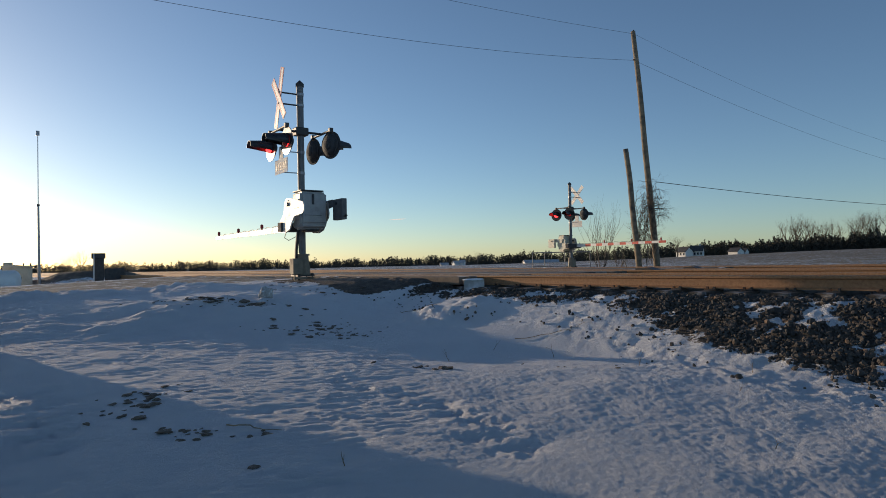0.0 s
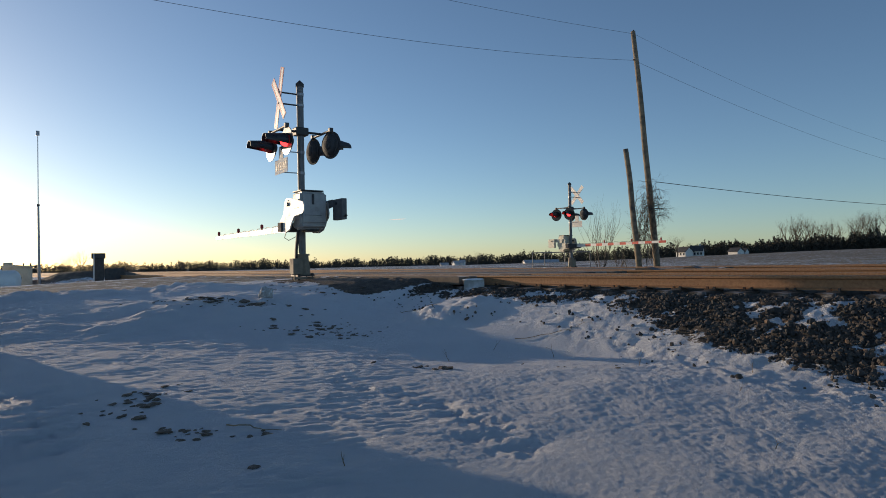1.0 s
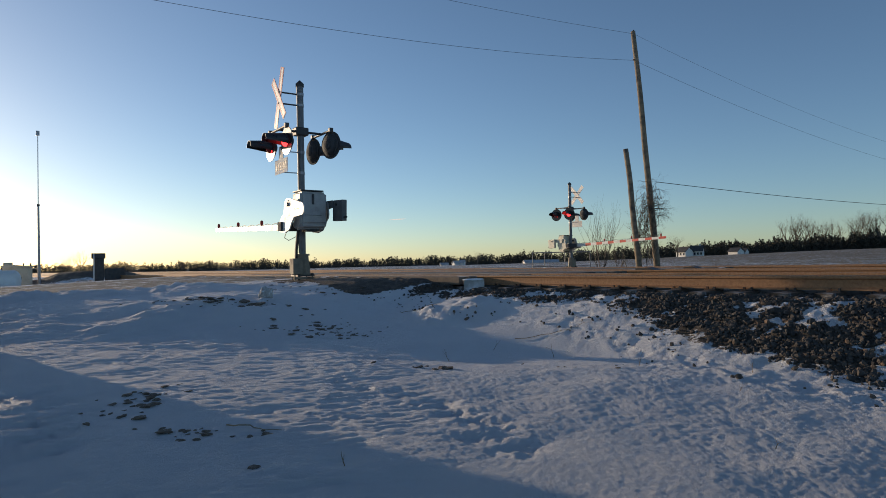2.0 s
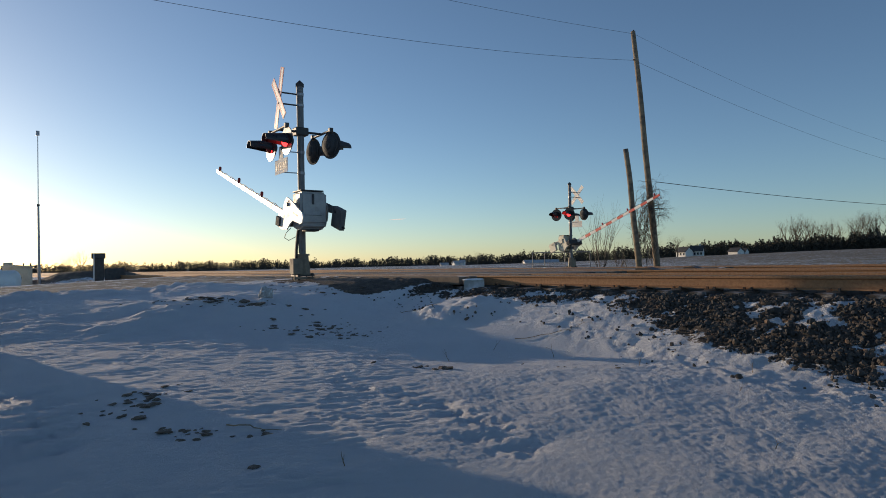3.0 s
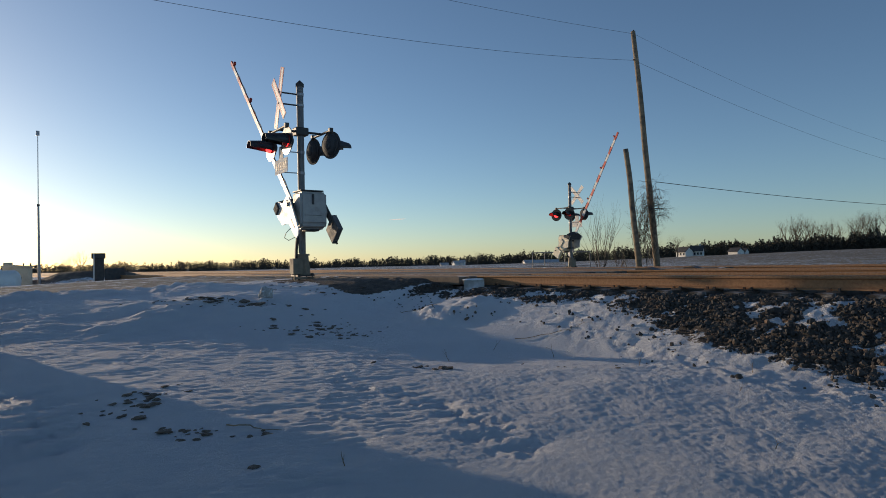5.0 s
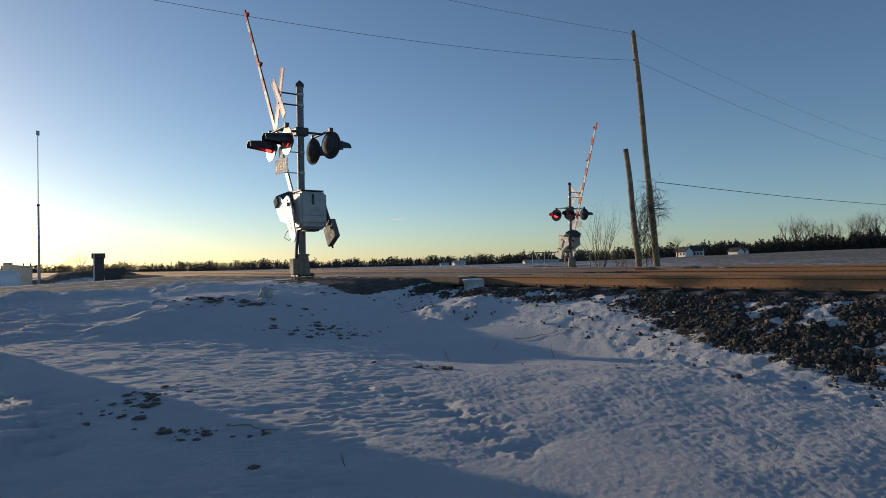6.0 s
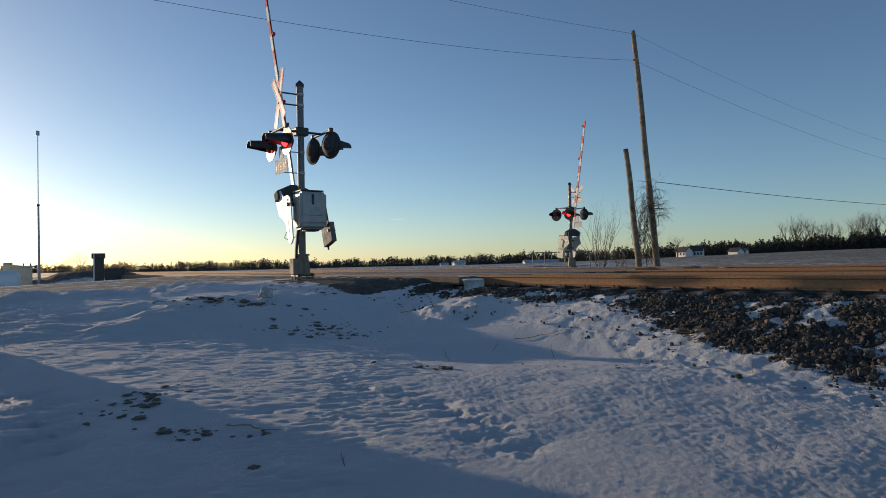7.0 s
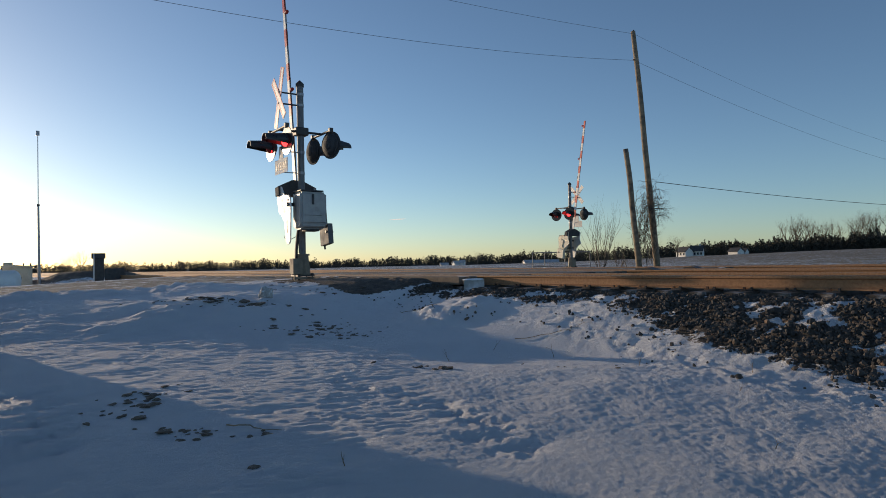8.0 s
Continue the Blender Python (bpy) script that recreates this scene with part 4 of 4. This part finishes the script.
mark = thing("trackside_cabinet", facing(174, 31), "dark trackside cabinet column with a wider cap", "cabinet")
part("column", box(B(), (-0.22, -0.2, -0.1), (0.25, 0.2, 1.1), 0.015), M_DARK, mark)
part("cap", box(B(), (-0.3, -0.26, 1.1), (0.31, 0.26, 1.36), 0.02), M_DARK, mark)
part("side_locker", box(B(), (0.27, -0.15, -0.1), (1.15, 0.2, 0.62), 0.02), M_DARK, mark)
post = thing("marker_post", facing(166, 30.6), "thin white marker post beside the cabinet", "post")
part("stake", tube(B(), (0, 0, -0.2), (0, 0, 1.38), 0.03, 0.03, 10), M_WHITE, post)
gant = thing("gantry", facing(61, 36), "small pale pipe frame behind the hut", "frame")
for a in (-0.16, 0.16):
    part("upright", tube(B(), (a, 0, -0.2), (a, 0, 1.15), 0.02, 0.02, 8), M_PIPE, gant)
for z in (0.95, 1.12):
    part("crossbar", tube(B(), (-0.25, 0, z), (0.25, 0, z), 0.018, 0.018, 8), M_PIPE, gant)


def lump(rng, squash=0.6, seg=2, jag=0.22):
    bm = B()
    bmesh.ops.create_icosphere(bm, subdivisions=seg, radius=1.0)
    o = Vector((rng.uniform(0, 50), rng.uniform(0, 50), rng.uniform(0, 50)))
    for vt in bm.verts:
        vt.co *= 1 + jag * 2 * noise.noise(vt.co * 1.1 + o) + jag * noise.noise(vt.co * 2.7 + o)
        vt.co.z *= squash
    return bm


rng = random.Random(12)
M_SNOW = mat("clean_snow", (0.74, 0.77, 0.81), (0.85, 0.87, 0.89), 3, 0.75, 0.0, 0.4, 60)
tank = thing("gas_tank", facing(8, 29.5) @ pose(0, 0, -0.1), "white rounded gas tank on low saddles beside the hut", "tank")
bm = tube(B(), (-1.4, 0, 0.52), (0.36, 0, 0.52), 0.5, 0.5, 28, False)
for c in (-1.4, 0.36):
    bmesh.ops.create_uvsphere(bm, u_segments=28, v_segments=16, radius=0.5, matrix=Matrix.Translation((c, 0, 0.52)) @ pose(0, 0, 0, 0, 90, 0) @ Matrix.Diagonal((1, 1, 0.6, 1)))
part("shell", bm, M_TANK, tank, "", True)
part("valve_cover", tube(B(), (-0.2, 0, 1.0), (-0.2, 0, 1.1), 0.09, 0.07, 14), M_TANK, tank)
for c in (-1.1, 0.15):
    part("saddle", box(B(), (c - 0.07, -0.36, -0.15), (c + 0.07, 0.36, 0.2), 0.015), M_CONC, tank)

# ---- crossing deck, block, end ramps ----
deck = thing("crossing_deck", Matrix.Translation(at(0, 0)) @ pose(0, 0, 0, 0, 0, TURN), "worn timber road crossing deck between the rails", "crossing deck", "", "structure")
strips = []
for k, (a, b) in enumerate(RAILS):
    strips += [(a + 0.12, b - 0.12, 6), (a - 0.55, a - 0.06, 2), (b + 0.06, b + 0.55, 2)]
for a, b, n in strips:
    wdt = (b - a) / n
    for i in range(n):
        for j in range(3):
            lo, hi = 9.0 + j * 4.4, 9.0 + (j + 1) * 4.4 - 0.02
            sh = 0.139 * (9.1 - (a + i * wdt))
            bm = box(B(), (a + i * wdt + 0.008, lo + sh, -0.17), (a + (i + 1) * wdt - 0.008, hi + sh, random.uniform(-0.022, -0.01)), 0.008)
            part("plank", bm, M_DECK, deck)
for (a, b), top in zip([(RAILS[0][1] + 0.57, RAILS[1][0] - 0.57), (RAILS[1][1] + 0.57, RAILS[2][0] - 0.57)], (-0.02, -0.02)):
    bm = prism(B(), [(a, 9.2 + 0.139 * (9.1 - a)), (b, 9.2 + 0.139 * (9.1 - b)), (b, 22.6), (a, 22.6)], -0.2, top, 2)
    part("asphalt_infill", bm, M_ASPH, deck, "grey salted asphalt infill")

blk = thing("concrete_block", facing(838, 12.4) @ pose(0, 0, 0.05), "snow-topped concrete block at the end of the deck", "block")
bx = box(B(), (-0.2, -0.12, -0.15), (0.2, 0.12, 0.14), 0.02)
part("body", bx, M_CONC, blk)
sn = part("snow_cap", lump(rng, 0.35, 3, 0.12), M_SNOW, blk, "crusted snow cap", True)
sn.matrix_basis = pose(0, 0, 0.14) @ Matrix.Diagonal((0.21, 0.13, 0.09, 1))
rk = part("rock", lump(rng, 0.9, 3, 0.16), M_CONC, None, smooth=False)
_x, _y = on_ground(471, 10.9)
rk.matrix_basis = pose(_x, _y, ground_z(_x, _y) + 0.06, 0, 0, 30) @ Matrix.Diagonal((0.12, 0.1, 0.14, 1))
tagged(rk, "pale upright rock on the snowy mound", "rock")
for (uu, vv, ln) in ((14.4, 8.2, 0.8), (15.5, 7.6, 0.6)):
    bm = prism(B(), [(-ln / 2, -0.19), (ln / 2, -0.19), (ln / 2, 0.03), (ln * 0.1, 0.05), (-ln / 2, -0.1)], -0.16, 0.16, 0)
    o = part("end_ramp", bm, M_DARK)
    o.matrix_basis = Matrix.Translation(at(uu, vv)) @ pose(0, 0, 0, 0, 0, TURN)
    tagged(o, "dark rubber end ramp beside the rail", "ramp", "end ramps")


# ---- pipe railing and trestle near the far signal ----
rail_fence = thing("pipe_railing", facing(990, 37), "low galvanised pipe railing beside the far verge", "railing")
fz = 1.27
for a in (-1.55, -0.85, 0.3, 1.75):
    part("post", tube(B(), (a, 0, -0.3), (a, 0, fz), 0.026, 0.026, 10), M_ALU, rail_fence)
for z, r in ((fz, 0.03), (0.45, 0.022)):
    part("pipe", tube(B(), (-1.6, 0, z), (1.8, 0, z), r, r, 10), M_ALU, rail_fence)
tr = thing("wooden_trestle", facing(1104, 34.5), "small brown wooden trestle at the verge", "trestle")
for a in (-1, 1):
    part("leg", tube(B(), (0.2 * a, 0, -0.05), (0.03 * a, 0, 0.5), 0.03, 0.025, 6), M_POLE, tr)
part("brace", tube(B(), (-0.16, 0, 0.15), (0.16, 0, 0.15), 0.02, 0.02, 6), M_POLE, tr)
sw = thing("switch_box", facing(397, 26), "small dark box at the road edge", "box")
part("body", box(B(), (-0.28, -0.15, -0.02), (0.22, 0.15, 0.11), 0.01), M_DARK, sw)
part("lid", box(B(), (-0.32, -0.18, 0.11), (0.26, 0.18, 0.15), 0.008), M_DARK, sw)

# ---- unseen parked van beside the camera, added to cast the shadow across the snow ----
van = thing("shadow_van", pose(-9.39, 7.39, ground_z(-9.39, 7.39), 0, 0, 52.8), "unseen dark van on the snowy roadside, added for its shadow", "van")
# raised underside at x 1.1-1.7 is shaped to let a low sunbeam through
bm = prism(B(), [(-2.4, 0.55), (-1.6, 0.55), (-1.5, 0.3), (1.05, 0.3), (1.15, 0.58), (2.4, 0.5), (2.45, 1.0), (2.1, 1.95), (-1.0, 2.0), (-1.7, 1.2), (-2.4, 1.05)], -0.9, 0.9, 1)
bmesh.ops.bevel(bm, geom=list(bm.edges), offset=0.04, segments=2, affect="EDGES")
part("body", bm, M_CAR, van)
for a in (-1.9, 2.08):
    for b in (-0.82, 0.82):
        wh = part("wheel", tube(B(), (a, b - 0.1, 0.35), (a, b + 0.1, 0.35), 0.35, 0.35, 24), M_TYRE, van)
        part("rim", tube(B(), (a, b - 0.11, 0.35), (a, b + 0.11, 0.35), 0.19, 0.19, 16), M_PIPE, wh)
for b in (-0.905, 0.905):
    part("side_window", box(B(), (-0.8, b - 0.01, 1.25), (1.9, b + 0.01, 1.8), 0.004), M_GLASS, van)


# ---- short vapour trail, far away over the horizon, its sunlight put in as glow ----
bm = B()
_p, _q = sight(688, 389.5, 3200), sight(718, 387.5, 3200)
path_tube(bm, [_p + (_q - _p) * (k / 8) for k in range(9)], [0.3, 1.2, 1.8, 2.2, 2.4, 2.4, 2.1, 1.6, 0.5], 6)
trail = part("vapour_trail", bm, glow("self_lit_vapour", (0.85, 0.86, 0.85), 0.5), None)
tagged(trail, "short white vapour trail in the clear sky", "vapour trail", "", "structure")

# ---- clods, stalks ----
CLODS = [mesh_of("dirt_clod", lump(rng, 0.4, 2, 0.45), M_DIRT) for _ in range(6)]


def scatter_clods(cx, cy, sx, sy, n, size, seed):
    r = random.Random(seed)
    for k in range(n):
        x, y = cx + r.gauss(0, sx), cy + r.gauss(0, sy)
        s = size * r.choice((0.35, 0.45, 0.5, 0.6, 0.8, 1.2)) * r.uniform(0.7, 1.2)
        o = new("dirt_clod", CLODS[k % 6])
        o.matrix_basis = pose(x, y, ground_z(x, y) + 0.12 * s, r.uniform(-8, 8), r.uniform(-8, 8), r.uniform(0, 360)) @ Matrix.Diagonal((s, s * r.uniform(0.6, 1), s * 0.7, 1))
        tagged(o, "brown frozen clod lying on the snow", "clod", "frozen clods")


scatter_clods(-2.3, 4.8, 0.13, 0.24, 44, 0.042, 1)
scatter_clods(-1.6, 3.98, 0.2, 0.1, 26, 0.038, 2)
scatter_clods(-1.0, 3.28, 0.01, 0.01, 1, 0.055, 3)
scatter_clods(-1.9, 9.2, 0.4, 0.35, 70, 0.04, 4)
scatter_clods(-1.45, 8.7, 0.3, 0.2, 30, 0.04, 5)
scatter_clods(-0.2, 6.4, 0.2, 0.1, 9, 0.05, 6)
scatter_clods(-3.9, 10.45, 0.5, 0.25, 40, 0.06, 7)


scatter_clods(-2.0, 12.3, 0.9, 0.3, 40, 0.05, 8)
scatter_clods(-3.2, 10.5, 0.35, 0.15, 30, 0.07, 9)
scatter_clods(1.5, 6.7, 0.35, 0.3, 8, 0.03, 10)


def fallen_stem(a, b, seed):
    r = random.Random(seed)
    pts = []
    for k in range(9):
        f = k / 8
        x, y = a[0] + (b[0] - a[0]) * f + r.uniform(-0.015, 0.015), a[1] + (b[1] - a[1]) * f + r.uniform(-0.03, 0.03)
        pts.append((x, y, ground_z(x, y) + 0.012))
    o = part("fallen_stem", path_tube(B(), pts, [0.005 - 0.003 * k / 8 for k in range(9)], 5), M_STRAW)
    tagged(o, "thin brown weed stem lying on the snow", "stem", "fallen stems")


fallen_stem((0.95, 8.5), (1.9, 8.5), 1)
fallen_stem((-0.75, 10.6), (-0.3, 10.5), 2)
fallen_stem((-0.3, 10.5), (-0.05, 10.7), 3)
fallen_stem((-1.42, 4.15), (-1.05, 4.0), 4)


def stalk(x, y, h, seed):
    r = random.Random(seed)
    bm = B()
    grow(bm, Vector((0, 0, -0.02)), Vector((r.uniform(-0.4, 0.4), r.uniform(-0.3, 0.3), 1)).normalized(), h, 0.004, 1, r, 0.2, 0.8)
    o = part("dry_stalk", bm, M_STRAW)
    o.location = (x, y, ground_z(x, y))
    tagged(o, "thin dry weed stalk poking from the snow", "stalk", "dry stalks")


for k, (x, y, h) in enumerate(((-0.53, 3.3, 0.06), (1.85, 3.6, 0.05), (0.05, 7.2, 0.1), (2.0, 6.6, 0.1), (2.4, 5.2, 0.06), (0.6, 8.0, 0.1), (1.3, 7.6, 0.12), (2.9, 6.0, 0.09), (-3.6, 10.6, 0.1))):
    stalk(x, y, h, 100 + k)


# ---- ballast ----
def build_ballast():
    r = random.Random(5)
    protos = [lump(r, 0.75, 1, 0.42) for _ in range(10)]
    shapes = []
    for bm in protos:
        bm.verts.ensure_lookup_table()
        shapes.append((np.array([v.co[:] for v in bm.verts]), [tuple(v.index for v in f.verts) for f in bm.faces]))
    metas = [mesh_of("stone", bm, M_STONE) for bm in protos]
    bed = thing("ballast", Matrix(), "dark crushed-stone ballast with snow between the stones", "ballast", "", "structure")
    n = 72000
    v = np.array([r.uniform(-4.5, 9.6) for _ in range(n)])
    u = np.array([r.uniform(5.2, 9.3) if r.random() < 0.82 else r.uniform(9.3, 16.5) for _ in range(n)])
    toe = foot_of(v)
    x, y = u * RU[0] - v * RU[1], u * RU[1] + v * RU[0]
    drift = snow_drift(x, y) * (u < 9)
    ragged = toe + 0.35 * fbm(x * 2.2, y * 2.2, 97, 3)
    thin = 1 - 0.45 * smooth01(v, 4.5, 7.0) * (1 - smooth01(u, 8.0, 8.5))
    chance = smooth01(u, ragged - 0.15, ragged + 0.25) * (1 - 0.9 * drift) * thin + 0.03 * (u > toe - 0.9) * smooth01(fbm(x * 3, y * 3, 99, 2), -0.1, 0.3)
    keep = np.array([r.random() for _ in range(n)]) < chance
    spots = [(float(a), float(b), r.choice((0.009, 0.012, 0.015, 0.018, 0.022, 0.03)) * r.uniform(0.8, 1.25), float(c)) for a, b, c in zip(x[keep], y[keep], u[keep])]
    xs, ys = np.array([s[0] for s in spots]), np.array([s[1] for s in spots])
    zs = relief(xs, ys)
    order = sorted(range(len(spots)), key=lambda i: spots[i][3])
    vs, fs, n = [], [], 0
    r = random.Random(6)
    for rank, i in enumerate(order):
        x, y, s, u = spots[i]
        rot = Euler((r.uniform(0, 6.28), r.uniform(0, 6.28), r.uniform(0, 6.28)))
        z = zs[i] + s * 0.3
        k = r.randrange(10)
        if rank < 300:
            o = new("stone", metas[k])
            o.parent = bed
            o.matrix_basis = Matrix.LocRotScale((x, y, z), rot, (s, s, s))
        else:
            m = np.array(rot.to_matrix())
            pv = shapes[k][0] @ m.T * s + (x, y, z)
            vs += pv.tolist()
            fs += [tuple(a + n for a in f) for f in shapes[k][1]]
            n += len(pv)
    me = bpy.data.meshes.new("loose_stones")
    me.from_pydata(vs, [], fs)
    me.materials.append(M_STONE_BED)
    o = new("loose_stones", me)
    o.parent = bed
    tagged(o, "crushed dark ballast stones", kind="stuff")


build_ballast()


# ---- what moves: both gates rise, the lamps flash in turn ----
def motions():
    def gate_rows(gate_ob, keys):
        p = gate_ob.location.copy()
        return [(t, pose(*p, a, 0, 0)) for t, a in keys]
    walk(gate_a, gate_rows(gate_a, ((0, 0.3), (1.75, 0.3), (2.0, 2.4), (2.4, 8.6), (2.8, 14.6), (3.1, 19.2), (3.4, 23.8), (3.7, 28.1), (4.0, 32.3), (4.3, 36.5), (4.7, 41.8), (5.25, 49.3), (5.8, 56.8),
                                    (6.1, 60.6), (6.4, 64.2), (6.8, 69.4), (7.4, 76.9), (8.0, 83))))
    walk(gate_b, gate_rows(gate_b, ((0, 0), (1.75, 0), (2.0, 1.7), (2.4, 8.2), (2.8, 15.6), (3.1, 21.6), (3.4, 27.7), (3.7, 33.8), (4.0, 39.8), (4.3, 45.7), (4.7, 52.4), (5.25, 60.8), (5.8, 68.5), (6.1, 72.6),
                                    (6.4, 76.4), (6.8, 79), (8.0, 79))))
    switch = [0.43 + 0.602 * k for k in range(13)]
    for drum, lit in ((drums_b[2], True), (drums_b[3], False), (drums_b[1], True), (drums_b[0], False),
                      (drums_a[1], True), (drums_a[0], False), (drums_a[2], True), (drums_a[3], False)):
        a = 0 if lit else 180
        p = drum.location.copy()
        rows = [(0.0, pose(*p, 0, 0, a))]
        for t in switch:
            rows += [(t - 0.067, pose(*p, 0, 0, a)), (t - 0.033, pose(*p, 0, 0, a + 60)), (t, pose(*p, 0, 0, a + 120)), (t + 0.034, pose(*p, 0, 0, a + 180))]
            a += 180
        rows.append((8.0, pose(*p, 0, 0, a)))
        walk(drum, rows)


motions()
